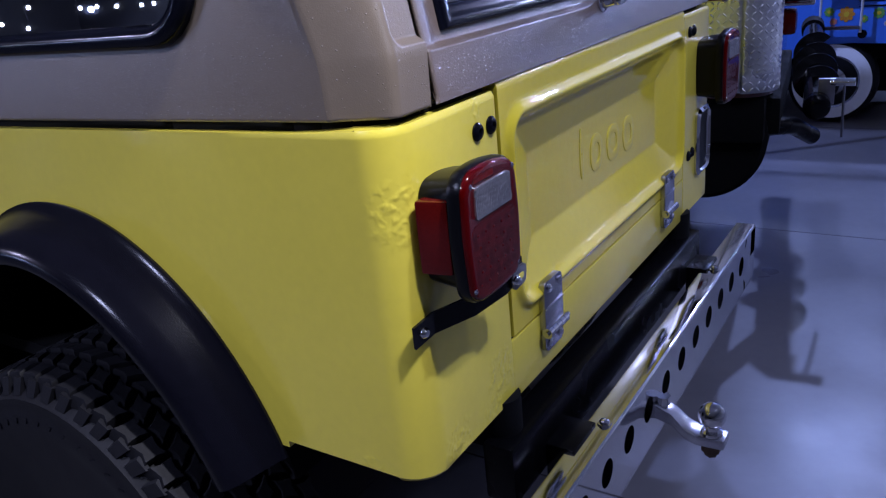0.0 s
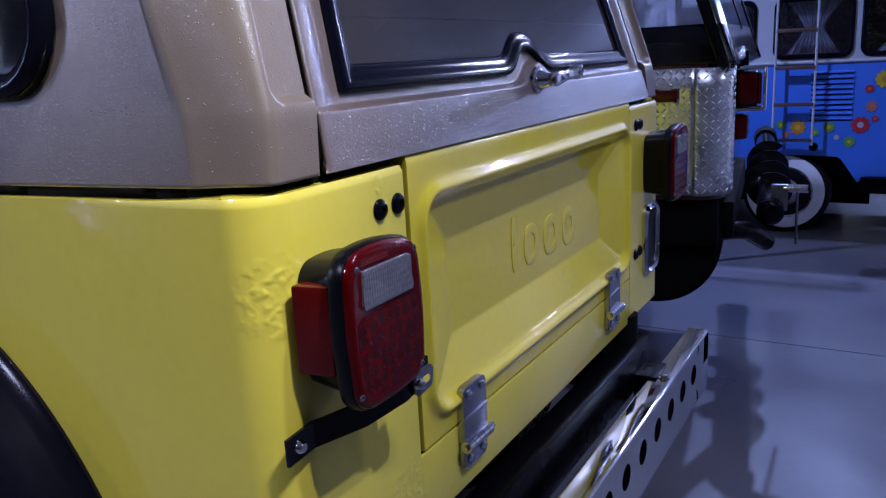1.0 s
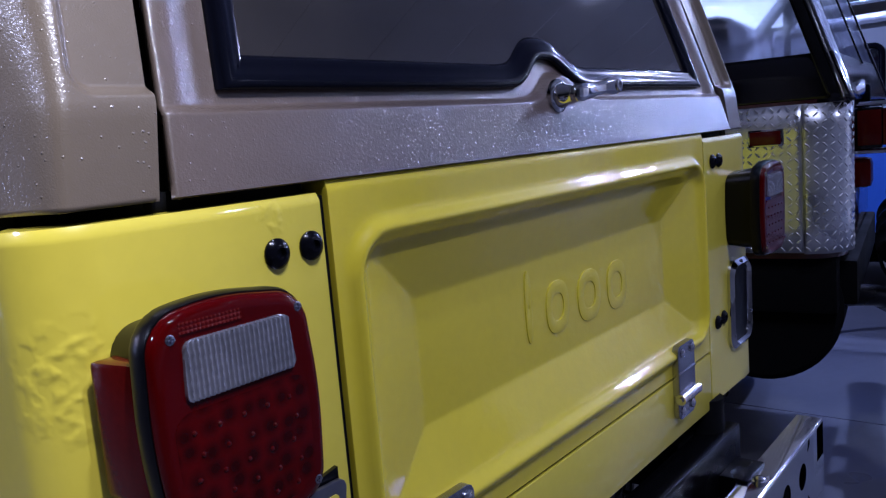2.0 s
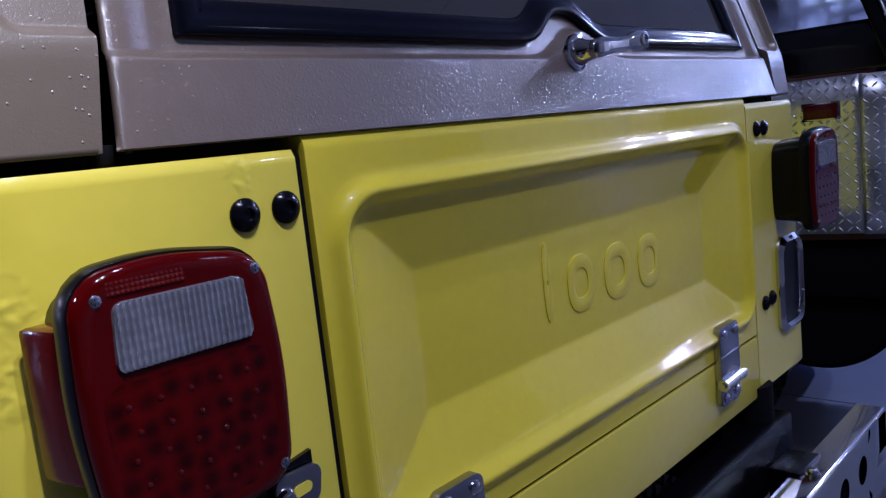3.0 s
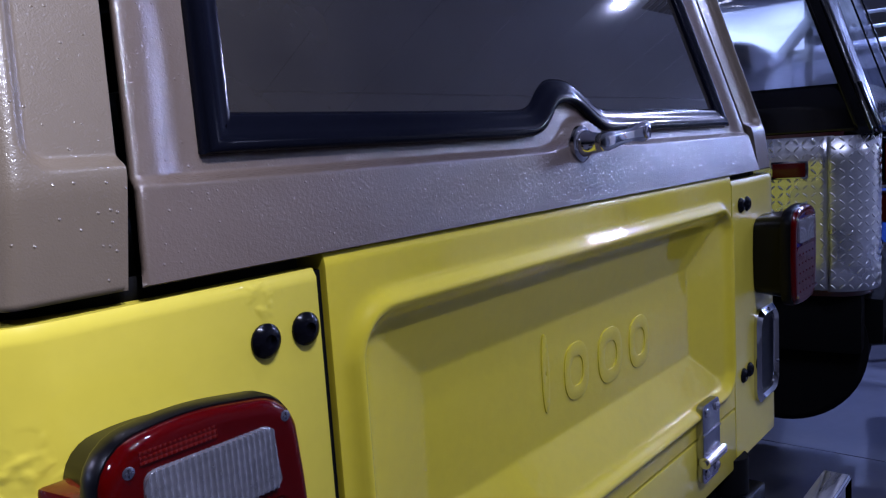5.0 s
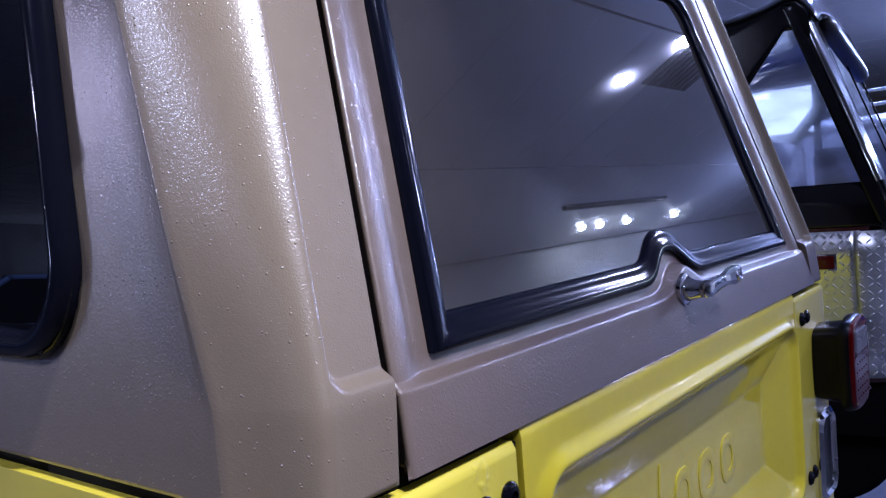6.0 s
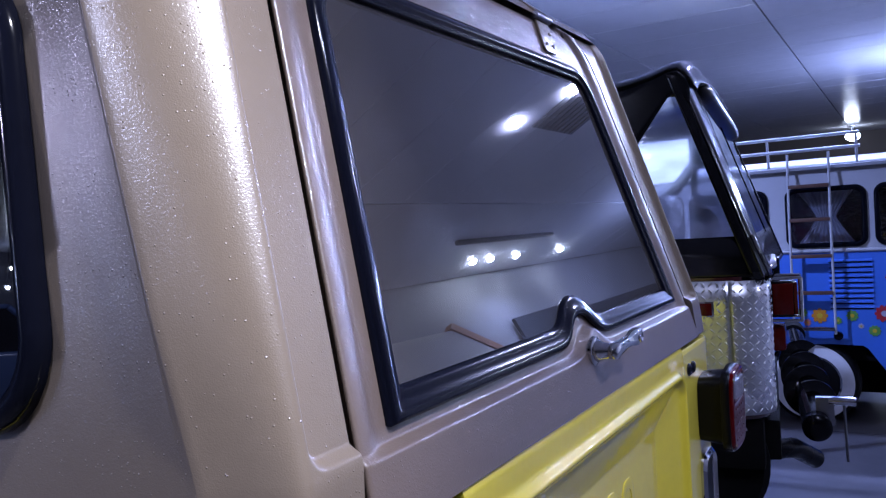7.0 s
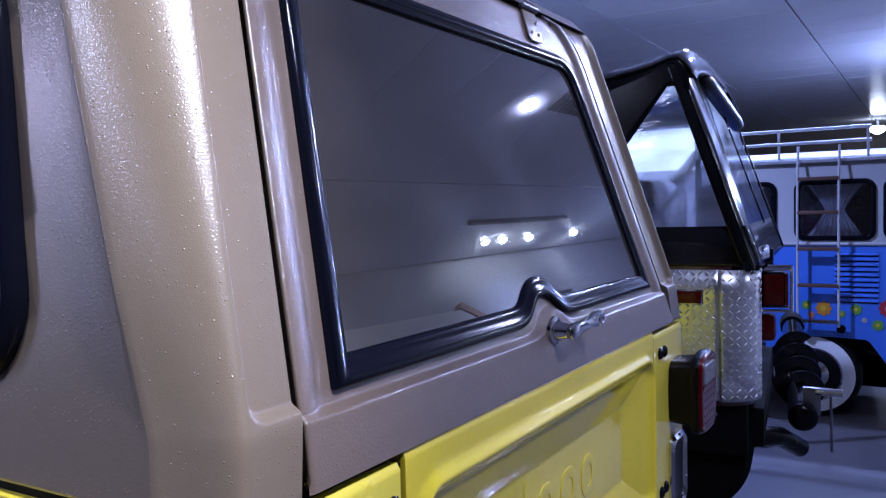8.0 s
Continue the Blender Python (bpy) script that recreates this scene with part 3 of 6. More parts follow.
# strip below the tailgate and lining behind it
bm = bm_new()
box(bm, GL + 0.0005, GR - 0.0005, 0.0, 0.03, ZB + 0.004, GB - 0.003)
part("rear_sill", bm, YELLOW, car, bevel=0.004)
bm = bm_new()
box(bm, L + 0.04, R - 0.04, 0.045, 0.06, ZB + 0.01, ZT - 0.01)
box(bm, L + 0.03, R - 0.03, 0.06, 2.8, ZB - 0.01, ZB + 0.02)
part("tub_lining", bm, BLACK_DULL, car)
bm = bm_new()
box(bm, L + 0.05, R - 0.05, 2.2, 3.4, 0.6, 1.08)
box(bm, -0.45, 0.43, 3.3, 3.9, 0.55, 1.05)
part("bonnet", bm, YELLOW, car, bevel=0.03)

# dark rubber in the tailgate's seams
for x0, x1 in ((GL - 0.002, GL + 0.009), (GR - 0.004, GR + 0.002)):
    bm = bm_new()
    box(bm, x0, x1, 0.006, 0.03, GB - 0.002, ZT - 0.004)
    part("gap_rubber", bm, BLACK_DULL, car)
bm = bm_new()
box(bm, GL, GR, 0.005, 0.03, GB - 0.003, GB + 0.0012)
part("gap_rubber", bm, BLACK_DULL, car)

# tailgate
OUT = dict(x0=-0.447, x1=0.437, z0=0.735, z1=1.052)
SLX, SLT, SLB, DEEP = 0.112, 0.088, 0.085, 0.030


def gate_y(x, z):
    """Depth of the pressed panel: a rounded rim, wide slopes, a flat field."""
    dx = min(x - OUT["x0"], OUT["x1"] - x)
    dt, db = OUT["z1"] - z, z - OUT["z0"]
    # rounded outer corners
    rr = 0.045
    cx, cz = max(0, rr - dx), max(0, rr - min(dt, db))
    edge = min(dx, dt, db) if cx == 0 or cz == 0 else rr - math.hypot(cx, cz)
    f = min(dx / SLX, dt / SLT, db / SLB)
    if cx and cz:
        f = min(f, edge / 0.09)
    rim = 0.0105 * math.exp(-((edge + 0.001) / 0.0098) ** 2)
    s = max(0.0, min(1.0, f))
    e = 0.06
    s = s if e < s < 1 - e else (s * s / (4 * e) + s / 2 + e / 4 if s <= e else 1 - ((1 - s) ** 2 / (4 * e) + (1 - s) / 2 + e / 4))
    if edge <= -0.02:
        s = 0.0
    elif edge < 0.006:
        s *= smooth(-0.02, 0.006, edge)
    return DEEP * s - rim


bm = bm_new()
gx = [GL + 0.0095, GL + 0.0105] + span(GL + 0.0125, GR - 0.006, 250) + [GR - 0.0045, GR - 0.0035]
gz = [GB + 0.001, GB + 0.002] + span(GB + 0.004, ZT - 0.004, 150) + span(ZT - 0.002, ZT + 0.014, 8)


def gate_at(i, j):
    x, z = gx[i], gz[j]
    edge = i in (0, len(gx) - 1) or j in (0, len(gz) - 1)
    roll = 0.011 * (1 - math.sqrt(max(0.0, 1 - (max(0.0, z - ZT + 0.003) / 0.017) ** 2)))  # the upper edge rolls in under the hatch
    return Vector((x, gate_y(x, z) + (0.003 if edge else 0) + roll, z))


g = [[bm.verts.new(gate_at(i, j)) for j in range(len(gz))] for i in range(len(gx))]
for i in range(len(gx) - 1):
    for j in range(len(gz) - 1):
        bm.faces.new((g[i][j], g[i + 1][j], g[i + 1][j + 1], g[i][j + 1]))
rim = [g[i][0] for i in range(len(gx))] + [g[-1][j] for j in range(1, len(gz))] + [g[i][-1] for i in range(len(gx) - 2, -1, -1)] + [g[0][j] for j in range(len(gz) - 2, 0, -1)]
back = [bm.verts.new((v.co.x, 0.04, v.co.z)) for v in rim]
for i in range(len(rim)):
    j = (i + 1) % len(rim)
    bm.faces.new((rim[i], back[i], back[j], rim[j]))
bm.faces.new(back)
gate = part("tailgate", bm, GATE_YELLOW, car, "pressed tailgate with a recessed panel", sharp=50)
# low embossed plain shapes in the middle of the field: a bar and three rings
for u, v, ru, rv in ((-0.110, 0.905, 0.0085, 0.050), (-0.036, 0.890, 0.031, 0.038), (0.056, 0.888, 0.035, 0.039), (0.146, 0.886, 0.033, 0.039)):
    bm = bm_new()
    turn = [2 * math.pi * k / 40 for k in range(40)]
    o = [Vector((u + ru * math.copysign(abs(math.cos(w)) ** 0.8, math.cos(w)), v + rv * math.copysign(abs(math.sin(w)) ** 0.8, math.sin(w)))) for w in turn]
    k2 = 0.5 if ru > 0.02 else 0.05
    i2 = [Vector((u, v)) + (p - Vector((u, v))) * k2 for p in o]
    band(bm, o, i2, lambda a, b: Vector((a, DEEP - 0.0022, b)), (0, 0.004, 0))
    part("embossed_mark", bm, GATE_YELLOW, gate, bevel=0.0019)


def bolt_head(u, v, y=0.0, r=0.0135, mat=BLACK_PLASTIC, parent=car, name="bolt"):
    bm = bm_new()
    revolve(bm, (u, y + 0.001, v), (0, -1, 0), [(0, r), (0.003, r), (0.007, r * 0.72), (0.008, r * 0.4), (0.0045, r * 0.32)], 20)
    return part(name, bm, mat, parent)


for u, v in ((-0.538, 1.050), (-0.499, 1.051), (0.500, 1.052), (0.532, 1.052), (0.500, 0.742), (0.532, 0.745)):
    bolt_head(u, v)


def hinge(u):
    """Two polished leaves, a rolled knuckle and four bolts."""
    bm = bm_new()
    prism(bm, round_poly([(u - 0.036, 0.664), (u + 0.036, 0.664), (u + 0.036, 0.752), (u - 0.036, 0.752)], [0, 0, 0.012, 0.012], 4), lambda a, b: Vector((a, -0.0125, b)), (0, 0.012, 0))
    t = part("hinge", bm, STEEL, car, "polished steel hinge", bevel=0.001)
    bm = bm_new()
    prism(bm, round_poly([(u - 0.036, 0.62), (u + 0.036, 0.62), (u + 0.036, 0.654), (u - 0.036, 0.654)], [0.012, 0.012, 0, 0], 4), lambda a, b: Vector((a, -0.0105, b)), (0, 0.010, 0))
    part("lower_leaf", bm, STEEL, t, bevel=0.001)
    bm = bm_new()
    for k in range(5):
        a = u - 0.037 + k * 0.0152
        cylinder(bm, (a, -0.014, 0.659), (a + 0.0138, -0.014, 0.659), 0.0095, n=14)
    cylinder(bm, (u - 0.042, -0.014, 0.659), (u + 0.05, -0.014, 0.659), 0.005, n=10)
    part("knuckle", bm, CHROME, t)
    bm = bm_new()
    box(bm, u - 0.036, u + 0.036, -0.0145, -0.012, 0.702, 0.7045)
    part("fold", bm, STEEL, t)
    for du, v in ((-0.02, 0.738), (0.022, 0.738), (-0.02, 0.634), (0.022, 0.636)):
        bm = bm_new()
        revolve(bm, (u + du, -0.0115 if v > 0.7 else -0.0095, v), (0, -1, 0), [(0, 0.008), (0.003, 0.008), (0.006, 0.005), (0.0065, 0.002)], 12)
        part("bolt", bm, CHROME, t)
    return t


hinge(-0.345)
hinge(0.312)


def tail_light(cx, sx):
    """Black housing, red lens with a clear reversing window, four screws, a side marker."""
    w, h, zc = 0.0715, 0.0925, 0.951
    put = lambda y: (lambda u, v: Vector((cx + sx * -u, y, zc + v)))
    outline = round_poly([(-w + 0.003, h - 0.006), (-0.01, h + 0.001), (w - 0.006, h - 0.010), (w + 0.002, 0.0), (w - 0.004, -h + 0.006), (0.01, -h), (-w + 0.008, -h + 0.004), (-w - 0.001, 0.0)][::-1], [0.03, 0.2, 0.03, 0.4, 0.028, 0.3, 0.028, 0.4][::-1], 6)
    shrink = lambda k: [p * k for p in outline]
    bm = bm_new()
    n = len(outline)
    rings = []
    for k, y in ((0.80, -0.001), (0.86, -0.05), (0.985, -0.052), (1.0, -0.056), (1.0, -0.066), (0.985, -0.070)):
        rings.append([bm.verts.new(put(y)(p[0] * k, p[1] * k)) for p in outline])
    for a in range(len(rings) - 1):
        for i in range(n):
            bm.faces.new((rings[a][i], rings[a][(i + 1) % n], rings[a + 1][(i + 1) % n], rings[a + 1][i]))
    bm.faces.new(rings[0])
    bm.faces.new(rings[-1][::-1])
    t = part("tail_light", bm, HOUSING, car, "square red tail light in a black housing")
    bm = bm_new()
    rings = []
    for k, y in ((0.972, -0.066), (0.972, -0.0715), (0.955, -0.0755), (0.925, -0.0775), (0.86, -0.0782), (0.80, -0.0770)):
        rings.append([bm.verts.new(put(y)(p[0] * k, p[1] * k)) for p in outline])
    for a in range(len(rings) - 1):
        for i in range(n):
            bm.faces.new((rings[a][i], rings[a][(i + 1) % n], rings[a + 1][(i + 1) % n], rings[a + 1][i]))
    bm.faces.new(rings[-1])
    part("lens", bm, RED_LENS, t, "glossy red lens")
    lens = t
    # reversing window: ribbed clear plastic with rounded corners
    bm = bm_new()
    ww, v0, v1 = 0.0475, 0.024, 0.067
    us, vs = span(-1, 1, 176), span(v0, v1, 44)

    def rib(u, v):
        near = min(v - v0, v1 - v)
        half = ww - (0.007 - math.sqrt(max(0.0, 0.007 ** 2 - (0.007 - near) ** 2)) if near < 0.007 else 0.0) - 0.003 * (v - v0) / (v1 - v0)
        x = u * half
        y = -0.0790 - 0.0018 * abs(math.sin(x * math.pi / 0.0041)) ** 4 - 0.0003 * abs(math.sin((v - v0) * math.pi / 0.0072))
        return put(y if min(1 - abs(u), near) > 1e-6 else -0.0765)(x, v)

    surface(bm, rib, us, vs)
    part("reversing_window", bm, CLEAR_LENS, lens, "ribbed clear reversing window", sharp=60)
    # fine reflex pattern over the window's outer half
    bm = bm_new()
    surface(bm, lambda u, v: put(-0.0779 - 0.0007 * abs(math.sin(u * math.pi / 0.0032) * math.sin(v * math.pi / 0.0032)))(u, v), span(-0.046, 0.004, 64), span(0.0715, 0.0795, 12))
    part("reflex_strip", bm, RED_SIDE, lens, "dotted red reflector strip", sharp=20)
    bm = bm_new()
    prism(bm, round_poly([(-0.057, -0.077), (0.055, -0.077), (0.058, 0.018), (-0.058, 0.018)], 0.014, 5), put(-0.0775), (0, 0.003, 0))
    part("lamp_field", bm, RED_INNER, lens, "dark red field over the light diodes")
    base = None
    for a in range(5):
        for b in range(5):
            u, v = -0.044 + a * 0.0205 + (0.005 if b % 2 else 0), -0.064 + b * 0.0168
            if base is None:
                bm = bm_new()
                revolve(bm, (0, -0.0773, 0), (0, -1, 0), [(0, 0.0022), (0.0007, 0.0019), (0.0012, 0.0012), (0.0014, 0.0005)], 10)
                base = part("light_diode", bm, DIODE, lens)
                led = base
            else:
                led = new("light_diode", base.data)
                under(led, lens)
            led.location = (cx - sx * u, 0, zc + v)
    for u, v in ((-0.053, 0.070), (0.055, 0.069), (-0.060, -0.066), (0.057, -0.070)):
        bm = bm_new()
        c = put(-0.077)(u, v)
        revolve(bm, c, (0, -1, 0), [(0, 0.0037), (0.0012, 0.0037), (0.0018, 0.0026), (0.0020, 0.001)], 14)
        box(bm, c.x - 0.0026, c.x + 0.0026, c.y - 0.0030, c.y - 0.002, c.z - 0.0005, c.z + 0.0005)
        box(bm, c.x - 0.0005, c.x + 0.0005, c.y - 0.0031, c.y - 0.002, c.z - 0.0026, c.z + 0.0026)
        part("screw", bm, STEEL, t)
    # side marker on the outer flank
    bm = bm_new()
    prism(bm, [(cx + sx * 0.048, -0.049), (cx + sx * 0.0665, -0.049), (cx + sx * 0.0745, -0.006), (cx + sx * 0.048, -0.006)], lambda u, v: Vector((u, v, 0.905)), (0, 0, 0.099))
    part("side_marker", bm, RED_SIDE, t, "red side marker reflector", bevel=0.004)
    return t


tail_light(-0.641, -1)
tail_light(2 * CX + 0.641, 1)

# slotted bracket under the left tail light
bm = bm_new()
path = [(-0.742, -0.004), (-0.705, -0.010), (-0.655, -0.045), (-0.60, -0.064), (-0.553, -0.066)]
for i in range(len(path) - 1):
    (xa, ya), (xb, yb) = path[i], path[i + 1]
    za, zb = [0.808 + (x + 0.742) * 0.20 for x in (xa, xb)]
    vs = [bm.verts.new((x, y + o, z + h)) for x, y, z in ((xa, ya, za), (xb, yb, zb)) for o in (0, 0.004) for h in (0, 0.031)]
    for a in ((0, 2, 3, 1), (4, 5, 7, 6), (0, 1, 5, 4), (2, 6, 7, 3), (0, 4, 6, 2), (1, 3, 7, 5)):
        bm.faces.new([vs[k] for k in a])
t = part("light_bracket", bm, BLACK_GLOSS, car, "dark steel bracket below the tail light")
bm = bm_new()
prism(bm, round_poly([(-0.590, 0.836), (-0.553, 0.840), (-0.548, 0.868), (-0.590, 0.868)], 0.008, 4), lambda u, v: Vector((u, -0.071, v)), (0, 0.004, 0))
part("tab", bm, ZINC, t, bevel=0.0008)
bm = bm_new()
prism(bm, round_poly([(-0.576, 0.848), (-0.560, 0.850), (-0.560, 0.858), (-0.576, 0.857)], 0.004, 4), lambda u, v: Vector((u, -0.0722, v)), (0, 0.001, 0))
part("slot", bm, YELLOW, t)
for u, v, y in ((-0.726, 0.826, -0.008), (-0.583, 0.852, -0.072)):
    bm = bm_new()
    revolve(bm, (u, y + 0.003, v), (0, -1, 0), [(0, 0.008), (0.004, 0.008), (0.008, 0.005), (0.0085, 0.002)], 14)
    part("bolt", bm, CHROME, t)

# fuel filler surround
bm = bm_new()
o = round_poly([(0.556, 0.668), (0.672, 0.668), (0.676, 0.848), (0.560, 0.848)], 0.03, 6)
m1 = [Vector((0.616, 0.758)) + (p - Vector((0.616, 0.758))) * 0.89 for p in o]
m2 = [Vector((0.616, 0.758)) + (p - Vector((0.616, 0.758))) * 0.83 for p in o]
rings = [[bm.verts.new(Vector((p[0], y, p[1]))) for p in pts] for pts, y in ((o, -0.0005), (o, -0.006), (m1, -0.013), (m2, -0.007), (m2, 0.0))]
n = len(o)
for a in range(len(rings) - 1):
    for i in range(n):
        bm.faces.new((rings[a][i], rings[a][(i + 1) % n], rings[a + 1][(i + 1) % n], rings[a + 1][i]))
t = part("fuel_filler", bm, CHROME, car, "chrome fuel filler frame")
bm = bm_new()
prism(bm, m2, lambda u, v: Vector((u, -0.0025, v)), (0, 0.002, 0))
part("recess", bm, RECESS, t, "dark blue-grey recess")
for u, v in ((0.618, 0.842), (0.566, 0.70), (0.668, 0.73)):
    bm = bm_new()
    revolve(bm, (u, -0.009, v), (0, -1, 0), [(0, 0.005), (0.003, 0.004), (0.004, 0.001)], 10)
    part("screw", bm, STEEL, t)

# gasket between tub and hardtop
path = [(L + 0.020, 2.3), (L + 0.020, 1.0), (L + 0.020, 0.4), (L + 0.020, 0.16), (L + 0.022, 0.115), (L + 0.032, 0.075), (L + 0.048, 0.045), (L + 0.070, 0.026), (L + 0.10, 0.018), (-0.615, 0.016), (-0.49, 0.014)]
for flip in (0, 1):
    bm = bm_new()
    pts = [(2 * CX - x if flip else x, y) for x, y in path]
    for a, b in zip(pts, pts[1:]):
        va = [bm.verts.new((p[0], p[1], belt(p[1]) + dz)) for p in (a, b) for dz in (-0.004, 0.015)]
        bm.faces.new((va[0], va[1], va[3], va[2]))
    solid(part("roof_gasket", bm, BLACK_DULL, car), 0.006, -1.0)


# ---- hardtop and hatch ----
def side_x(z):
    return L + 0.007 + 0.05 * (z - 1.105)


def rear_y(z):
    return 0.004 + 0.08 * (z - 1.105) if z < 1.178 else 0.0098 + 0.29 * (z - 1.178)


HT, HTOP = 1.107, 1.785


def gap_x(z):
    x = -0.622 + 0.16 * (z - 1.186)
    k = (z - (HTOP - 0.10)) / 0.10
    return x + (0.10 * (1 - math.sqrt(max(0, 1 - k * k))) if k > 0 else 0)


def mirror(x):
    return 2 * CX - x


def inside(poly, u, v):
    hit = False
    n = len(poly)
    for i in range(n):
        (ax, ay), (bx, by) = poly[i], poly[i - 1]
        if (ay > v) != (by > v) and u < (bx - ax) * (v - ay) / (by - ay) + ax:
            hit = not hit
    return hit


SIDE_WIN = round_poly([(0.298, 1.219), (1.55, 1.207), (1.55, 1.665), (0.352, 1.665)], [0.085, 0.08, 0.08, 0.085], 8)
SIDE_WIN_T = [tuple(p) for p in SIDE_WIN]


def shell_ring(z, inset=0.0):
    """Plan of the hardtop at a height, from the front of the side to the corner's rear end. The corner pillar stands a little proud of the side."""
    xs, yr = side_x(min(z, 1.80)) + inset, rear_y(min(z, 1.80)) + inset
    xe = max(xs + 0.03, -0.692 + 0.14 * (min(z, 1.80) - 1.19))
    proud = 0.007 * smooth(1.16, 1.34, z)
    y0 = yr + 0.090
    pts = [(xs, y) for y in span(2.3, y0 + 0.014, 66)]
    for k in range(1, 7):
        pts.append((xs - proud * smooth(0, 1, k / 6), y0 + 0.014 - 0.012 * k / 6))
    p0, p3 = (xs - proud, y0), (xe, yr)
    p1, p2 = (p0[0] + 0.0190, y0 - 0.056), (xe - 0.019, yr + 0.001)
    for k in range(0, 21):
        t = k / 20
        w = ((1 - t) ** 3, 3 * t * (1 - t) ** 2, 3 * t * t * (1 - t), t ** 3)
        pts.append(tuple(sum(f * p[i] for f, p in zip(w, (p0, p1, p2, p3))) for i in (0, 1)))
    return pts, xe, yr


for flip in (0, 1):
    bm = bm_new()
    zs = [HT, HT + 0.004] + span(HT + 0.02, 1.18, 5) + span(1.183, 1.222, 22) + span(1.23, 1.68, 34) + span(1.69, HTOP, 14)
    rows = []
    for z in zs:
        k = max(0.0, (z - 1.745) / 0.09)
        inset = 0.085 * (1 - math.sqrt(max(0, 1 - min(1, k) ** 2)))
        pts, xe, yr = shell_ring(z, inset)
        xg = gap_x(z) - 0.004
        tail = []
        for q in span(0, 1, 34)[1:]:
            x = xe + (xg - xe) * q
            far = 0.022 - math.hypot(max(0, 0.022 - (x - xe)), max(0, 0.022 - (z - 1.186)))
            y = yr + 0.012 * smooth(0.0, 0.010, far)
            tail.append((x, y))
        tail.append((xg, tail[-1][1] + 0.006))
        tail.append((xg + 0.0005, tail[-2][1] + 0.04))
        rows.append([(mirror(x) if flip else x, y, z + (belt(y) - ZT) * smooth(1.3, 1.15, z)) for x, y in pts + tail])
    vs = [[bm.verts.new(p) for p in r] for r in rows]
    for j in range(len(vs) - 1):
        for i in range(len(vs[0]) - 1):
            c = (vs[j][i].co + vs[j + 1][i + 1].co) / 2
            if i < 66 and inside(SIDE_WIN_T, c.y, c.z):
                continue
            bm.faces.new((vs[j][i], vs[j][i + 1], vs[j + 1][i + 1], vs[j + 1][i]))
    bmesh.ops.delete(bm, geom=[v for v in bm.verts if not v.link_faces], context="VERTS")
    shell = part("hardtop_side", bm, TAN, car, "textured tan hardtop side", sharp=45)
    solid(shell, 0.006)
    # side window
    sx = lambda z: mirror(side_x(z)) if flip else side_x(z)
    bm = bm_new()
    out = 1 if flip else -1
    loop = [Vector((sx(p[1]) + out * 0.004, p[0], p[1])) for p in SIDE_WIN]
    tube(bm, loop, 0.017, 12, True)
    part("side_window_seal", bm, SEAL, car)
    bm = bm_new()
    prism(bm, SIDE_WIN, lambda u, v: Vector((sx(v) - out * 0.002, u, v)), (-out * 0.005, 0, 0))
    part("side_window", bm, SIDE_GLASS, car, "dark tinted side window")
# roof
bm = bm_new()
rows = []
for k in range(15):
    a = math.asin((HTOP + 0.004 - 1.745) / 0.09) + (math.pi / 2 - math.asin((HTOP + 0.004 - 1.745) / 0.09)) * k / 12 if k <= 12 else math.pi / 2
    z = 1.745 + 0.09 * math.sin(a)
    inset = 0.085 * (1 - math.cos(a)) + (0 if k <= 12 else (k - 12) * 0.16)
    pts, xe, yr = shell_ring(min(z, 1.835), inset)
    pts = pts + [(xe + (CX - xe) * q, yr) for q in span(0, 1, 10)[1:]]
    full = pts + [(mirror(x), y) for x, y in pts[-2::-1]]
    rows.append([(x, y, z + (0.012 if k > 12 else 0)) for x, y in full])
vs = [[bm.verts.new(p) for p in r] for r in rows]
for j in range(len(vs) - 1):
    for i in range(len(vs[0]) - 1):
        bm.faces.new((vs[j][i], vs[j][i + 1], vs[j + 1][i + 1], vs[j + 1][i]))
bm.faces.new(vs[-1])
part("roof", bm, TAN, car, "textured tan hardtop roof", sharp=45)
bm = bm_new()
box(bm, -0.60, 0.58, 2.0, 2.02, 1.1, 1.80)
part("windscreen", bm, DARK_GLASS, car)


def hatch_y(x, z):
    zr = 1.172 + 0.036 * math.exp(-((x - 0.003) / 0.05) ** 2)
    low = -0.002 + 0.24 * (z - HT)
    high = 0.034 + 0.29 * (z - 1.190)
    edge = min(x - gap_x(z), mirror(gap_x(z)) - x)
    high -= 0.010 * (1 - smooth(0.020, 0.052, edge))
    return low + (high - low) * smooth(zr, zr + 0.008, z)


def seal_bump(x):
    return 0.040 * math.exp(-(abs(x + 0.012) / 0.060) ** 2.8)


upper = round_poly([(mirror(-0.537), 1.209), (mirror(-0.452), 1.690), (-0.452, 1.690), (-0.537, 1.209)], [0, 0.06, 0.06, 0], 8)
low = [(x, 1.209 + seal_bump(x)) for x in span(-0.53, 0.507, 90)]
LOOP = low + [(p[0], p[1]) for p in upper]
bm = bm_new()
zs = [HT, HT + 0.0015, HT + 0.004] + span(HT + 0.012, 1.165, 6) + span(1.166, 1.236, 50) + span(1.245, 1.68, 40) + span(1.69, HTOP, 14)
us = [-1, -0.9965, -0.993] + span(-0.987, 0.987, 148) + [0.993, 0.9965, 1]
g = []
for z in zs:
    half = CX - gap_x(z) - 0.005
    row = []
    for u in us:
        x = CX + u * half
        edge = 0.004 if abs(u) > 0.999 or z == HT or z == zs[-1] else 0.0008 if abs(u) > 0.996 else 0.0
        row.append(bm.verts.new((x, hatch_y(x, z) + edge, z)))
    g.append(row)
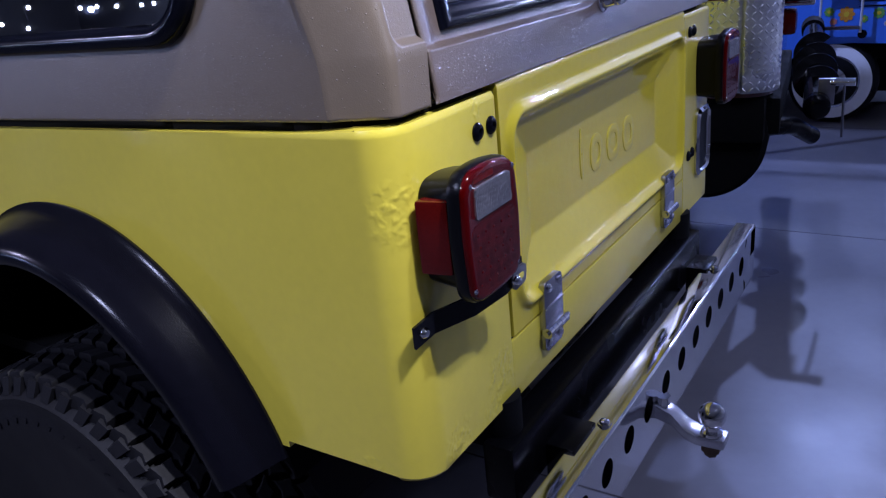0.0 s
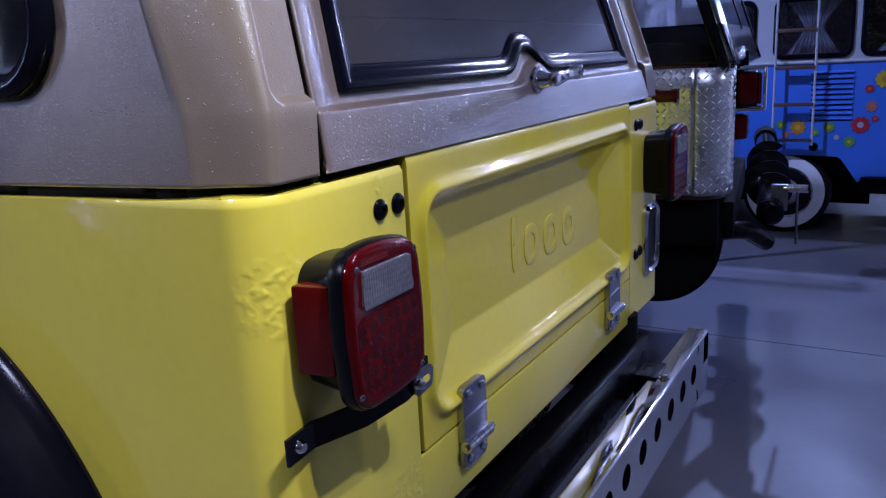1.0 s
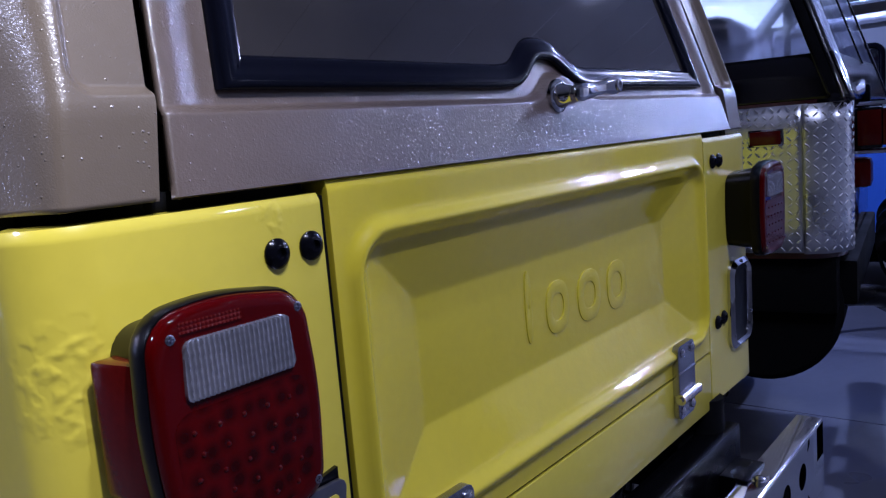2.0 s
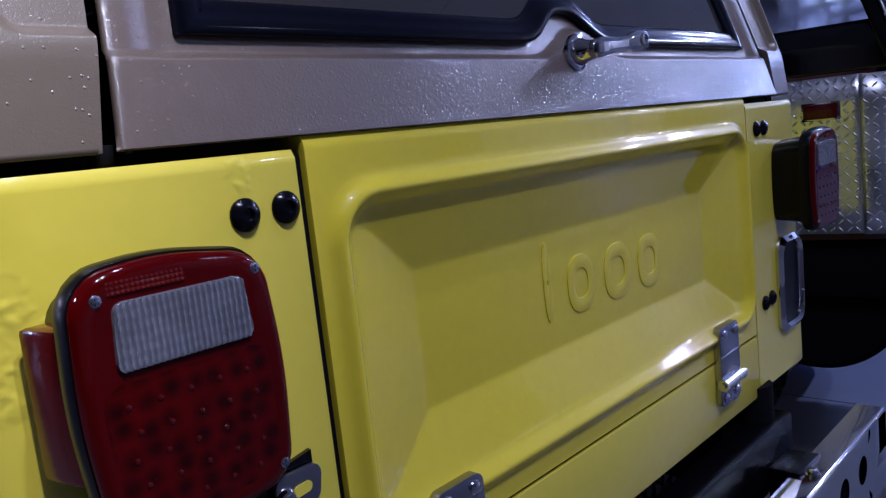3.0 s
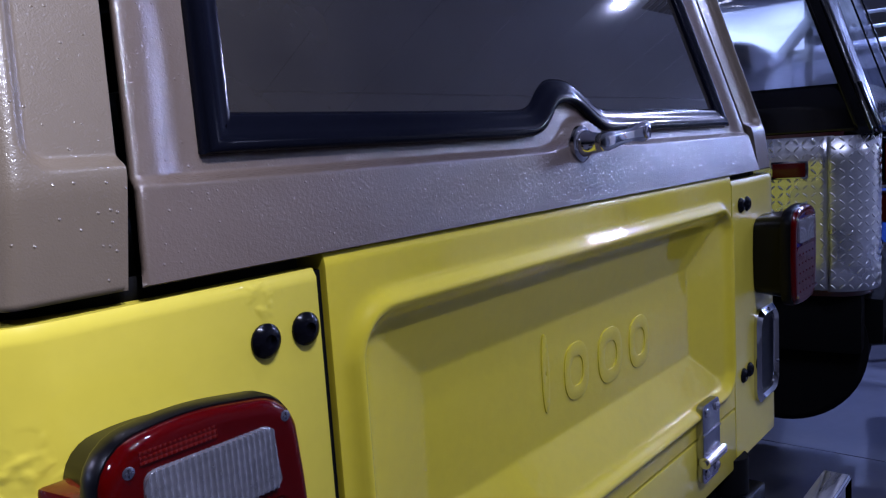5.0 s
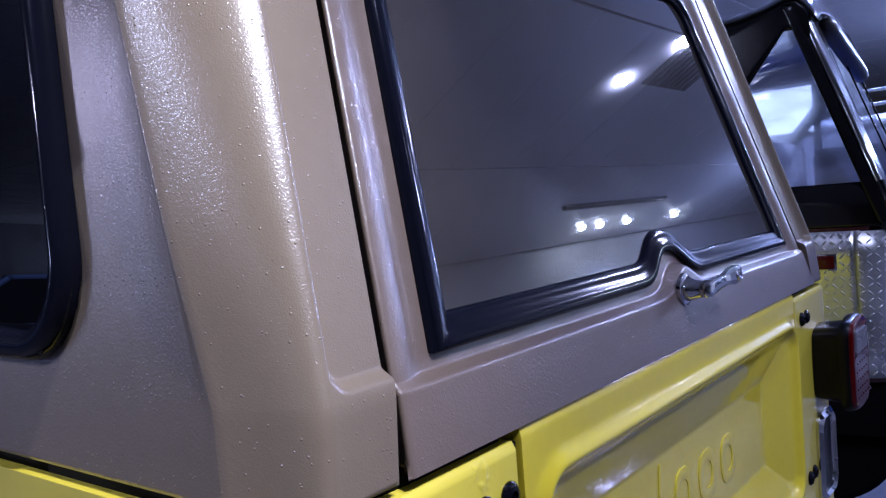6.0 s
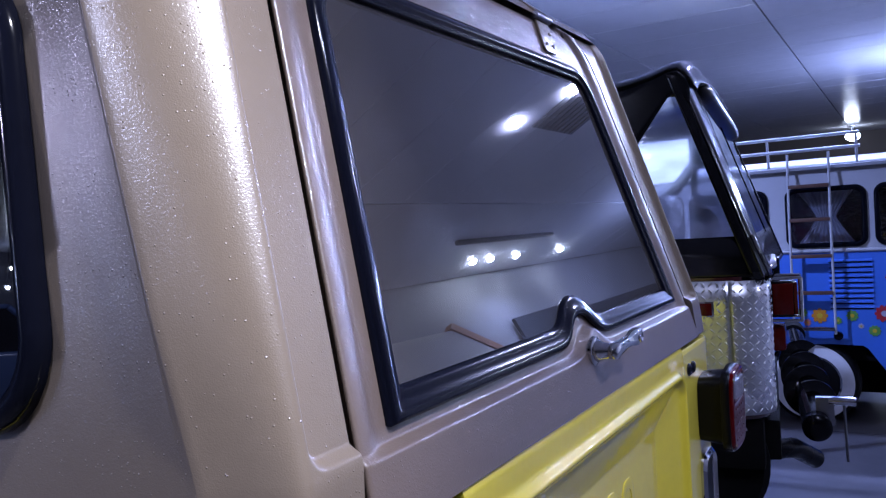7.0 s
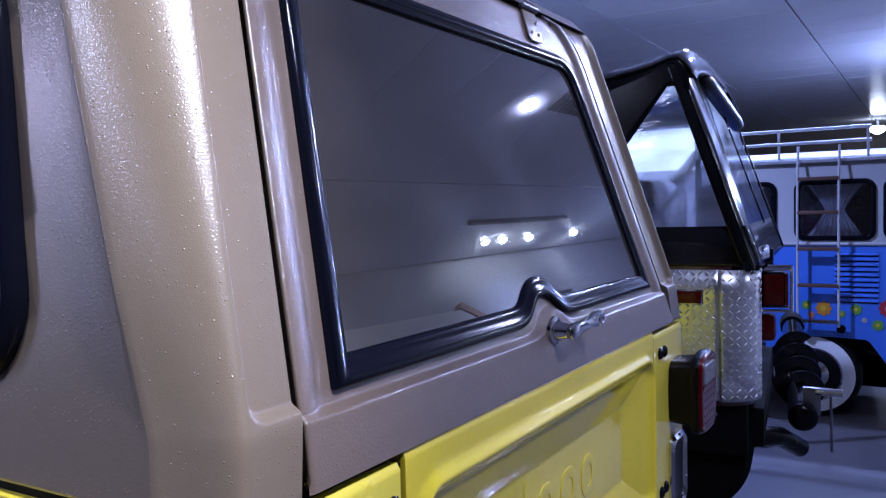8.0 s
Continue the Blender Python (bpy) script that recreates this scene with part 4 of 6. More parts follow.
for j in range(len(zs) - 1):
    for i in range(len(us) - 1):
        c = (g[j][i].co + g[j + 1][i + 1].co) / 2
        if not inside(LOOP, c.x, c.z):
            bm.faces.new((g[j][i], g[j][i + 1], g[j + 1][i + 1], g[j + 1][i]))
bmesh.ops.delete(bm, geom=[v for v in bm.verts if not v.link_faces], context="VERTS")
hatch = solid(part("hatch", bm, TAN_DIMMED, car, "textured tan liftgate frame", sharp=45), 0.02)


def on_hatch(x, z, out=0.0):
    return Vector((x, 0.034 + 0.29 * (z - 1.190) - out * 0.96, z - out * 0.28))


bm = bm_new()
m = len(LOOP)
rings = []
for i in range(m):
    a, b = Vector(LOOP[i - 1]), Vector(LOOP[(i + 1) % m])
    d0, d1 = (Vector(LOOP[i]) - a).normalized(), (b - Vector(LOOP[i])).normalized()
    n0, n1 = Vector((d0.y, -d0.x)), Vector((d1.y, -d1.x))
    nrm = (n0 + n1) / (1 + max(-0.5, n0.dot(n1)))
    ring = []
    for w, o in ((0.0160, -0.004), (0.0160, 0.002), (0.0150, 0.0065), (0.0120, 0.0100), (0.0080, 0.0118), (0.0035, 0.0118), (-0.0005, 0.0100), (-0.0035, 0.0072), (-0.0080, 0.0062), (-0.0125, 0.0050), (-0.0145, 0.0025), (-0.0148, -0.004)):
        p = Vector(LOOP[i]) + nrm * w
        ring.append(bm.verts.new(on_hatch(p.x, p.y, o)))
    rings.append(ring)
for i in range(m):
    for k in range(11):
        bm.faces.new((rings[i][k], rings[i][k + 1], rings[(i + 1) % m][k + 1], rings[(i + 1) % m][k]))
part("window_seal", bm, SEAL, hatch, "black rubber window seal", sharp=60)
bm = bm_new()
prism(bm, LOOP, lambda u, v: on_hatch(u, v, -0.002), (0, 0.005, 0))
part("rear_window", bm, DARK_GLASS, hatch, "dark tinted rear window")
# chrome handle: a stepped escutcheon, a stub and a lever with the lock in its end
bm = bm_new()
revolve(bm, (-0.030, 0.014, 1.180), (0, -1, 0.0), [(0, 0.0225), (0.005, 0.0225), (0.007, 0.0195), (0.0075, 0.0165), (0.013, 0.0160), (0.017, 0.0135), (0.030, 0.0115), (0.034, 0.0105)], 28)
part("handle_base", bm, CHROME, hatch, "chrome handle base")
bm = bm_new()
rings = []
for x, dy, rz, ry in ((-0.044, 0.002, 0.0060, 0.0045), (-0.041, 0.001, 0.0100, 0.0075), (-0.032, 0.0, 0.0120, 0.0085), (-0.018, 0.0, 0.0110, 0.0080), (0.010, -0.001, 0.0088, 0.0068), (0.030, -0.002, 0.0086, 0.0066), (0.040, -0.003, 0.0105, 0.0080), (0.046, -0.004, 0.0125, 0.0095), (0.066, -0.005, 0.0125, 0.0095), (0.071, -0.005, 0.0100, 0.0075)):
    c = Vector((x, -0.022 + dy, 1.181 + 0.10 * (x + 0.03)))
    ring = []
    for i in range(20):
        w = 2 * math.pi * i / 20
        cu, su = math.cos(w), math.sin(w)
        q = (abs(cu) ** 4 + abs(su) ** 4) ** -0.25  # a squarish section
        ring.append(bm.verts.new(c + Vector((0, ry * cu * q, rz * su * q))))
    rings.append(ring)
for i in range(len(rings) - 1):
    for k in range(20):
        bm.faces.new((rings[i][k], rings[i][(k + 1) % 20], rings[i + 1][(k + 1) % 20], rings[i + 1][k]))
bm.faces.new(rings[0][::-1])
bm.faces.new(rings[-1])
part("handle_grip", bm, CHROME, hatch, "chrome turning lever")
bm = bm_new()
revolve(bm, (0.056, -0.0355, 1.1896), (0, -1, 0.0), [(0, 0.0085), (0.0025, 0.0085), (0.003, 0.0068), (0.0015, 0.0062), (0.0018, 0.0035), (0.0006, 0.003)], 18)
part("lock_cylinder", bm, STEEL, hatch, "round lock cylinder")
for u in (0.290, mirror(0.290)):
    bm = bm_new()
    prism(bm, round_poly([(u - 0.034, 1.718), (u + 0.034, 1.718), (u + 0.03, 1.782), (u - 0.03, 1.782)], [0.012, 0.012, 0, 0], 4), lambda a, b: on_hatch(a, b, 0.007), (0, 0.006, 0.0015))
    hg = part("hatch_hinge", bm, TAN, hatch, bevel=0.0012)
    bm = bm_new()
    prism(bm, [(u - 0.03, 0.0), (u + 0.03, 0.0), (u + 0.026, 0.06), (u - 0.026, 0.06)], lambda a, b: Vector((a, 0.205 + b * 0.8, 1.795 + b * 0.65)), (0, -0.004, 0.006))
    part("hinge_strap", bm, TAN, hatch)
    bm = bm_new()
    cylinder(bm, (u - 0.036, 0.199, 1.789), (u + 0.036, 0.199, 1.789), 0.007, n=12)
    part("hinge_pin", bm, ZINC, hatch)
    for du, z in ((-0.016, 1.733), (0.016, 1.733), (0.016, 1.758)):
        bm = bm_new()
        revolve(bm, on_hatch(u + du, z, 0.006), (0, -0.96, -0.28), [(0, 0.006), (0.002, 0.005), (0.003, 0.001)], 10)
        part("screw", bm, TAN, hatch)
# dark seats behind the glass
for x in (-0.33, 0.31):
    bm = bm_new()
    box(bm, x - 0.22, x + 0.22, 1.35, 1.5, 0.7, 1.38)
    box(bm, x - 0.13, x + 0.13, 1.38, 1.48, 1.37, 1.55)
    part("seat", bm, SEAT, car, bevel=0.03)

# ---- wheels ----
TR = 0.40


def wheel(cx, cy, sx, r=TR, parent=car, rubber=RUBBER):
    c = Vector((cx, cy, FLOOR + r))
    w, k = 0.125, r / 0.362
    prof = [(-w, 0.215 * k), (-w - 0.012, 0.25 * k), (-w - 0.016, 0.29 * k), (-w - 0.014, r - 0.056), (-w - 0.016, r - 0.053), (-w - 0.016, r - 0.049), (-w - 0.010, r - 0.046), (-w + 0.004, r - 0.034), (-w + 0.02, r - 0.024), (0, r - 0.022), (w - 0.02, r - 0.024), (w - 0.004, r - 0.034), (w + 0.010, r - 0.046), (w + 0.016, r - 0.049), (w + 0.016, r - 0.053), (w + 0.014, r - 0.056), (w + 0.016, 0.29 * k), (w + 0.012, 0.25 * k), (w, 0.215 * k)]
    bm = bm_new()
    revolve(bm, c, (1, 0, 0), prof, 64)
    ty = part("tyre", bm, rubber, parent, "black all-terrain tyre with deep tread", sharp=60)
    # tread blocks and shoulder lugs
    bm = bm_new()
    n = 50
    jit = random.Random(5)
    rows = ((-0.104, 0.040, 0.043, 0.3), (-0.063, 0.034, 0.039, -0.8), (-0.021, 0.034, 0.039, 0.8), (0.021, 0.034, 0.039, -0.8), (0.063, 0.034, 0.039, 0.8), (0.104, 0.040, 0.043, 0.3))
    shape = ((-0.5, -0.5), (0.1, -0.36), (0.5, -0.5), (0.42, 0.1), (0.5, 0.5), (-0.1, 0.36), (-0.5, 0.5), (-0.42, -0.1))
    for i in range(n):
        for row, (off, wid, ln, sk) in enumerate(rows):
            a0 = 2 * math.pi * (i + (0.5 if row % 2 else 0.0) + jit.uniform(-0.08, 0.08)) / n
            rings = []
            for rr, k in ((r - 0.026, 1.06), (r - 0.004, 0.98), (r + 0.001, 0.88)):
                ring = []
                for pa, po in shape:
                    out = off + po * wid * k
                    drop = 0.22 * max(0, abs(out) - 0.095)
                    a = a0 + (pa * ln * k + po * sk * 0.022) / r
                    ring.append(bm.verts.new(c + Vector((out, (rr - drop) * math.cos(a), (rr - drop) * math.sin(a)))))
                rings.append(ring)
            for p, q2 in zip(rings, rings[1:]):
                for k in range(8):
                    bm.faces.new((p[k], p[(k + 1) % 8], q2[(k + 1) % 8], q2[k]))
            bm.faces.new(rings[-1])
        for s in (-1, 1):
            # lugs down the shoulder and small hooks on the sidewall
            a0 = 2 * math.pi * (i + 0.1 * jit.random()) / n
            for r0, r1, aw, lift in ((r - 0.044, r - 0.012, 0.046, 0.009), (r - 0.064, r - 0.046, 0.030, 0.006), (r - 0.086, r - 0.070, 0.020, 0.003), (r - 0.100, r - 0.089, 0.011, 0.003)):
                vs = []
                for out, k in ((0.0, 1.0), (lift, 0.8)):
                    for rr in (r0, r1):
                        for da in (-aw * k, aw * 0.8 * k):
                            xo = s * (w - 0.008 + 0.022 * smooth(r, r - 0.10, rr) + out)
                            a = a0 + da + (0.03 if rr == r1 else 0)
                            vs.append(bm.verts.new(c + Vector((xo, rr * math.cos(a), rr * math.sin(a)))))
                for f4 in ((4, 5, 7, 6), (0, 1, 5, 4), (2, 3, 7, 6), (0, 2, 6, 4), (1, 3, 7, 5)):
                    bm.faces.new([vs[k] for k in f4])
    tr = part("tread", bm, rubber, ty, sharp=30)
    tr["kind"] = "stuff"
    bm = bm_new()
    revolve(bm, c, (sx, 0, 0), [(d, q * k) for d, q in ((-0.10, 0.21), (0.095, 0.214), (0.108, 0.218), (0.11, 0.20), (0.06, 0.17), (0.05, 0.10), (0.07, 0.06), (0.10, 0.05), (0.105, 0.02))], 40)
    part("rim", bm, CHROME, parent, "polished wheel rim")


wheel(L + 0.005, 0.748, -1)
wheel(R - 0.005, 0.748, 1)
wheel(L + 0.015, 3.15, -1)
wheel(R - 0.015, 3.15, 1)

# ---- underbody, bumper and hitch ----
bm = bm_new()
box(bm, -0.555, 0.53, -0.028, 0.03, 0.425, 0.535)
part("rear_crossmember", bm, SATIN, car, "satin black frame crossmember", bevel=0.008)
bm = bm_new()
for x in (-0.45, 0.36):
    box(bm, x, x + 0.08, 0.03, 3.6, 0.44, 0.54)
box(bm, -0.7, 0.68, 0.7, 0.82, 0.33, 0.43)
box(bm, -0.55, 0.53, 0.25, 1.2, 0.40, 0.50)
part("chassis", bm, BLACK_DULL, car, bevel=0.006)
for x in (-0.44, 0.40):
    bm = bm_new()
    box(bm, x, x + 0.006, -0.082, -0.028, 0.40, 0.475)
    box(bm, x + 0.09, x + 0.096, -0.082, -0.028, 0.40, 0.475)
    box(bm, x, x + 0.096, -0.082, -0.028, 0.470, 0.476)
    part("bumper_bracket", bm, SATIN, car, "black bumper bracket", bevel=0.002)
for x in (-0.50, 0.47):
    bm = bm_new()
    cylinder(bm, (x, 0.02, 0.50), (x, 0.02, 0.60), 0.035, n=20)
    part("body_mount", bm, BLACK_DULL, car)

BX0, BX1, BZ0, BZ1, BY = -0.80, 0.786, 0.312, 0.470, -0.117
bm = bm_new()
HOLES = [0.622 - 0.1115 * k for k in range(13)]
BR, HZ = 0.027, 0.402
n = 24
xs = [BX0] + [h - 0.05575 for h in HOLES][::-1] + [HOLES[0] + 0.05575, BX1]
for y in (BY, BY + 0.003):
    for h in HOLES:
        ring = [bm.verts.new((h + BR * math.cos(2 * math.pi * k / n), y, HZ + BR * math.sin(2 * math.pi * k / n))) for k in range(n)]
        sq = []
        for k in range(n):
            a = 2 * math.pi * k / n
            cu, su = math.cos(a), math.sin(a)
            q = max(abs(cu), abs(su))
            u, v = cu / q, su / q
            sq.append(bm.verts.new((h + u * 0.05575, y, HZ + (v * (BZ1 - 0.006 - HZ) if v > 0 else v * (HZ - BZ0)))))
        for k in range(n):
            bm.faces.new((ring[k], ring[(k + 1) % n], sq[(k + 1) % n], sq[k]))
    for a, b in ((BX0, HOLES[-1] - 0.05575), (HOLES[0] + 0.05575, BX1)):
        bm.faces.new([bm.verts.new(p) for p in ((a, y, BZ0), (b, y, BZ0), (b, y, BZ1 - 0.006), (a, y, BZ1 - 0.006))])
for h in HOLES:
    ra = [bm.verts.new((h + BR * math.cos(2 * math.pi * k / n), BY, HZ + BR * math.sin(2 * math.pi * k / n))) for k in range(n)]
    rb = [bm.verts.new((v.co.x, BY + 0.003, v.co.z)) for v in ra]
    for k in range(n):
        bm.faces.new((ra[k], ra[(k + 1) % n], rb[(k + 1) % n], rb[k]))
# rounded upper edge and the top flange
arc = [(BY + 0.006 - 0.006 * math.cos(a), BZ1 - 0.006 + 0.006 * math.sin(a)) for a in span(0, math.pi / 2, 4)] + [(BY + 0.052, BZ1), (BY + 0.052, BZ1 - 0.005), (BY + 0.006, BZ1 - 0.005)]
surface(bm, lambda u, k: Vector((u, *arc[k])), [BX0, BX1], range(len(arc)))
box(bm, BX0, BX1, BY, BY + 0.05, BZ0 - 0.005, BZ0 - 0.0005)
box(bm, BX1 - 0.006, BX1 - 0.0004, BY + 0.001, BY + 0.05, BZ0, BZ1 - 0.001)
bmesh.ops.remove_doubles(bm, verts=bm.verts, dist=1e-5)
bumper = part("rear_bumper", bm, CHROME, car, "chromed channel bumper with a row of round holes")
# black backing added to stand for the shade inside the holes
bm = bm_new()
box(bm, BX0 + 0.01, BX1 - 0.012, BY + 0.018, BY + 0.040, BZ0 + 0.004, BZ1 - 0.012)
part("hole_backing", bm, BLACK_DULL, bumper, "dark backing added behind the bumper's holes", bevel=0.004)
for x in (-0.335, 0.42):
    bm = bm_new()
    revolve(bm, (x, BY + 0.022, BZ1), (0, 0, 1), [(0, 0.013), (0.003, 0.013), (0.0035, 0.009), (0.008, 0.009), (0.010, 0.006)], 6 if x < 0 else 14)
    part("bolt", bm, CHROME, bumper)

HX = -0.10
bm = bm_new()
path = [(-0.06, 0.372, 0.016), (-0.12, 0.372, 0.016), (-0.150, 0.362, 0.014), (-0.178, 0.338, 0.012), (-0.20, 0.330, 0.011), (-0.255, 0.330, 0.011)]
rings = []
for k, (y, z, h) in enumerate(path):
    hw = 0.020 if k < 3 else 0.024 if k < 5 else 0.022
    rings.append([bm.verts.new((HX + a * hw, y, z + b * h)) for a, b in ((-1, -1), (1, -1), (1, 1), (-1, 1))])
for i in range(len(rings) - 1):
    for k in range(4):
        bm.faces.new((rings[i][k], rings[i][(k + 1) % 4], rings[i + 1][(k + 1) % 4], rings[i + 1][k]))
bm.faces.new(rings[0][::-1])
bm.faces.new(rings[-1])
hitch = part("tow_hitch", bm, STEEL, car, "steel drop tow bar", bevel=0.005)
bm = bm_new()
revolve(bm, (HX, -0.226, 0.341), (0, 0, 1), [(0, 0.022), (0.006, 0.021), (0.010, 0.013), (0.016, 0.012)] + [(0.042 + 0.0275 * math.sin(a), 0.0275 * math.cos(a)) for a in span(-1.1, 1.35, 14)] + [(0.0695, 0.004)], 28)
part("tow_ball", bm, CHROME, hitch, "chrome tow ball")
bm = bm_new()
revolve(bm, (HX, -0.226, 0.319), (0, 0, -1), [(0, 0.020), (0.018, 0.020), (0.02, 0.016), (0.03, 0.012)], 6)
part("nut", bm, RUST, hitch, "rusty nut under the ball")
bm = bm_new()
cylinder(bm, (HX, -0.128, 0.386), (HX, -0.128, 0.404), 0.014, n=14)
part("pin_head", bm, CHROME, hitch)


# ---- the soft-top car beside it ----
J0, J1, JZ0, JZ1 = 1.56, 3.02, 0.70, 1.15  # side plane, other side, body heights
JR = 0.115
soft_car = thing("soft_top_car", (2.29, 1.6, FLOOR), "dark red off-road car with black soft top and tread plate corners", "car")
bm = bm_new()
prof = [(J0 + 0.008, 2.6), (J0 + 0.008, JR)]
for k in range(1, 9):
    a = math.pi / 2 * k / 8
    prof.append((J0 + 0.008 + JR * (1 - math.cos(a)), JR - (JR - 0.008) * math.sin(a)))
prof += [(J1 - JR, 0.008)]
for k in range(1, 9):
    a = math.pi / 2 * k / 8
    prof.append((J1 - JR + JR * math.sin(a), 0.008 + JR * (1 - math.cos(a))))
prof += [(J1, 2.6)]
prism(bm, prof, lambda u, v: Vector((u, v, JZ0 - 0.02)), (0, 0, JZ1 - JZ0 + 0.03))
part("body", bm, DARK_RED, soft_car, "dark red painted body")
bm = bm_new()
box(bm, J0 + 0.03, J1 - 0.03, 0.03, 2.6, 0.50, JZ0 - 0.02)
box(bm, J0 + 0.25, J1 - 0.25, 2.6, 3.6, 0.5, 1.05)
part("underbody", bm, BLACK_DULL, soft_car, bevel=0.02)


def wrap(s, z, out=0.0):
    """Along the side (s < 0), round the corner and on to the rear (s > arc)."""
    arc = JR * math.pi / 2
    if s <= 0:
        return Vector((J0 - out, JR - s, z))
    if s < arc:
        a = s / JR
        return Vector((J0 + JR - (JR + out) * math.cos(a), JR - (JR + out) * math.sin(a), z))
    return Vector((J0 + JR + (s - arc), -out, z))


def plate_sheet(name, s0, s1, z0, z1, out, cut=0.0):
    bm = bm_new()
    us = span(s0, s1, 24)
    vs = span(z0, z1, 6)
    surface(bm, lambda u, v: wrap(min(u, s1 - cut * (1 - (v - z0) / (z1 - z0)) * (u - s0) / (s1 - s0)), v, out), us, vs)
    ob = solid(part(name, bm, PLATE, soft_car, "polished aluminium tread plate"), 0.004, 1.0)
    return ob


sheet1 = plate_sheet("side_plate", -0.75, 0.012, JZ0, JZ1, 0.004)
sheet2 = plate_sheet("corner_plate", -0.003, 0.232, JZ0 - 0.002, JZ1 - 0.002, 0.007, 0.06)


def tread_bars(s0, s1, z0, z1, out, parent):
    bm = bm_new()
    step = 0.0225
    i = 0
    s = s0 + 0.012
    while s < s1 - 0.008:
        j = 0
        z = z0 + 0.012
        while z < z1 - 0.008:
            lean = 1 if (i + j) % 2 else -1
            ln, wd, hi = 0.0100, 0.0028, 0.0016
            ring = []
            for k in range(8):
                a = 2 * math.pi * k / 8
                u, v = ln * math.cos(a), wd * math.sin(a)
                c, sn = math.cos(lean * 0.80), math.sin(lean * 0.80)
                ring.append((s + u * c - v * sn, z + u * sn + v * c))
            lo = [bm.verts.new(wrap(a, b, out)) for a, b in ring]
            up = [bm.verts.new(wrap(s + (a - s) * 0.7, z + (b - z) * 0.7, out + hi)) for a, b in ring]
            for k in range(8):
                bm.faces.new((lo[k], lo[(k + 1) % 8], up[(k + 1) % 8], up[k]))
            bm.faces.new(up)
            z += step
            j += 1
        s += step
        i += 1
    ob = part("tread_pattern", bm, PLATE, parent, sharp=50)
    ob["kind"] = "stuff"


tread_bars(-0.75, -0.005, JZ0, JZ1, 0.008, sheet1)
tread_bars(-0.003, 0.215, JZ0, JZ1, 0.011, sheet2)
bm = bm_new()
box(bm, J0 - 0.022, J0 - 0.008, 0.175, 0.265, 1.035, 1.077)
part("side_reflector", bm, RED_SIDE, soft_car, "small red side reflector", bevel=0.004)
bm = bm_new()
box(bm, J0 - 0.013, J0 - 0.0075, 0.170, 0.270, 1.030, 1.082)
part("reflector_rim", bm, CHROME, soft_car, bevel=0.002)

# tail light in a chrome guard
bm = bm_new()
box(bm, 1.795, 1.905, -0.085, 0.010, 0.995, 1.125)
jl = part("tail_light", bm, BLACK_GLOSS, soft_car, "square tail light in a chrome guard", bevel=0.01)
bm = bm_new()
box(bm, 1.802, 1.898, -0.097, -0.084, 1.002, 1.118)
part("lens", bm, RED_SIDE, jl, "red lens", bevel=0.008)
bm = bm_new()
box(bm, 1.788, 1.797, -0.082, -0.015, 1.005, 1.115)
part("side_lens", bm, RED_SIDE, jl, bevel=0.003)
bm = bm_new()
for dz in (0.985, 1.135):
    tube(bm, [(1.785, 0.01, dz), (1.785, -0.108, dz), (1.915, -0.108, dz), (1.915, 0.01, dz)], 0.006, 8)
for dx in (1.785, 1.915):
    tube(bm, [(dx, -0.108, 0.985), (dx, -0.108, 1.135)], 0.006, 8)
part("guard", bm, CHROME, jl, "chrome light guard")
bm = bm_new()
box(bm, 1.80, 1.90, -0.055, 0.01, 0.87, 0.965)
part("rear_reflector", bm, RED_SIDE, soft_car, bevel=0.02)
bm = bm_new()
tube(bm, [(1.82, 0.02, 1.16), (1.86, -0.02, 1.18), (1.93, -0.02, 1.20), (1.98, 0.0, 1.19)], 0.016, 10)
part("corner_latch", bm, CHROME, soft_car, "chrome corner latch")
bm = bm_new()
box(bm, 1.96, 2.02, -0.045, 0.01, 1.09, 1.20)
part("hinge_block", bm, BLACK_GLOSS, soft_car, bevel=0.008)

# soft top: skirt, corner strips, roof, clear windows
def st_x(z):
    return J0 + 0.015 + 0.07 * (z - 1.15)


def rear_edge(z, x=1.58):
    """The slanting rear face; it stands slightly askew to the sides."""
    return -0.005 + 0.345 * (z - 1.152) - 0.044 * (x - 1.58)


def st(y, z, out=0.0):
    return Vector((st_x(z) - out, y, z))


def top_z(y):
    """Upper edge of the side: highest at the rear bow, sagging ahead of it."""
    return 1.926 - 0.083 * (1 - math.exp(-max(0.0, y - 0.24) / 0.15)) + 0.02 * smooth(0.9, 1.6, y)


SKIRT, JF = 1.297, 2.98
bm = bm_new()
surface(bm, lambda y, z: st(max(y, rear_edge(z) + 0.012), z), [0.0] + span(0.05, 1.9, 10), [1.15, 1.17, 1.22, SKIRT])
surface(bm, lambda x, z: Vector((x, rear_edge(z, x), z)), span(st_x(1.2) + 0.02, JF, 10), [1.15, 1.17, 1.22, SKIRT])
solid(part("skirt", bm, SOFT_TOP, soft_car, "black vinyl skirt"), 0.006, 1.0)


def corner_to(z):
    """How far the black corner panel reaches across the rear."""
    return 1.745 + 0.20 * smooth(1.16, 1.85, z)


# black corner panel: wraps from the side window's edge round on to the rear, with soft folds
bm = bm_new()
rows = []
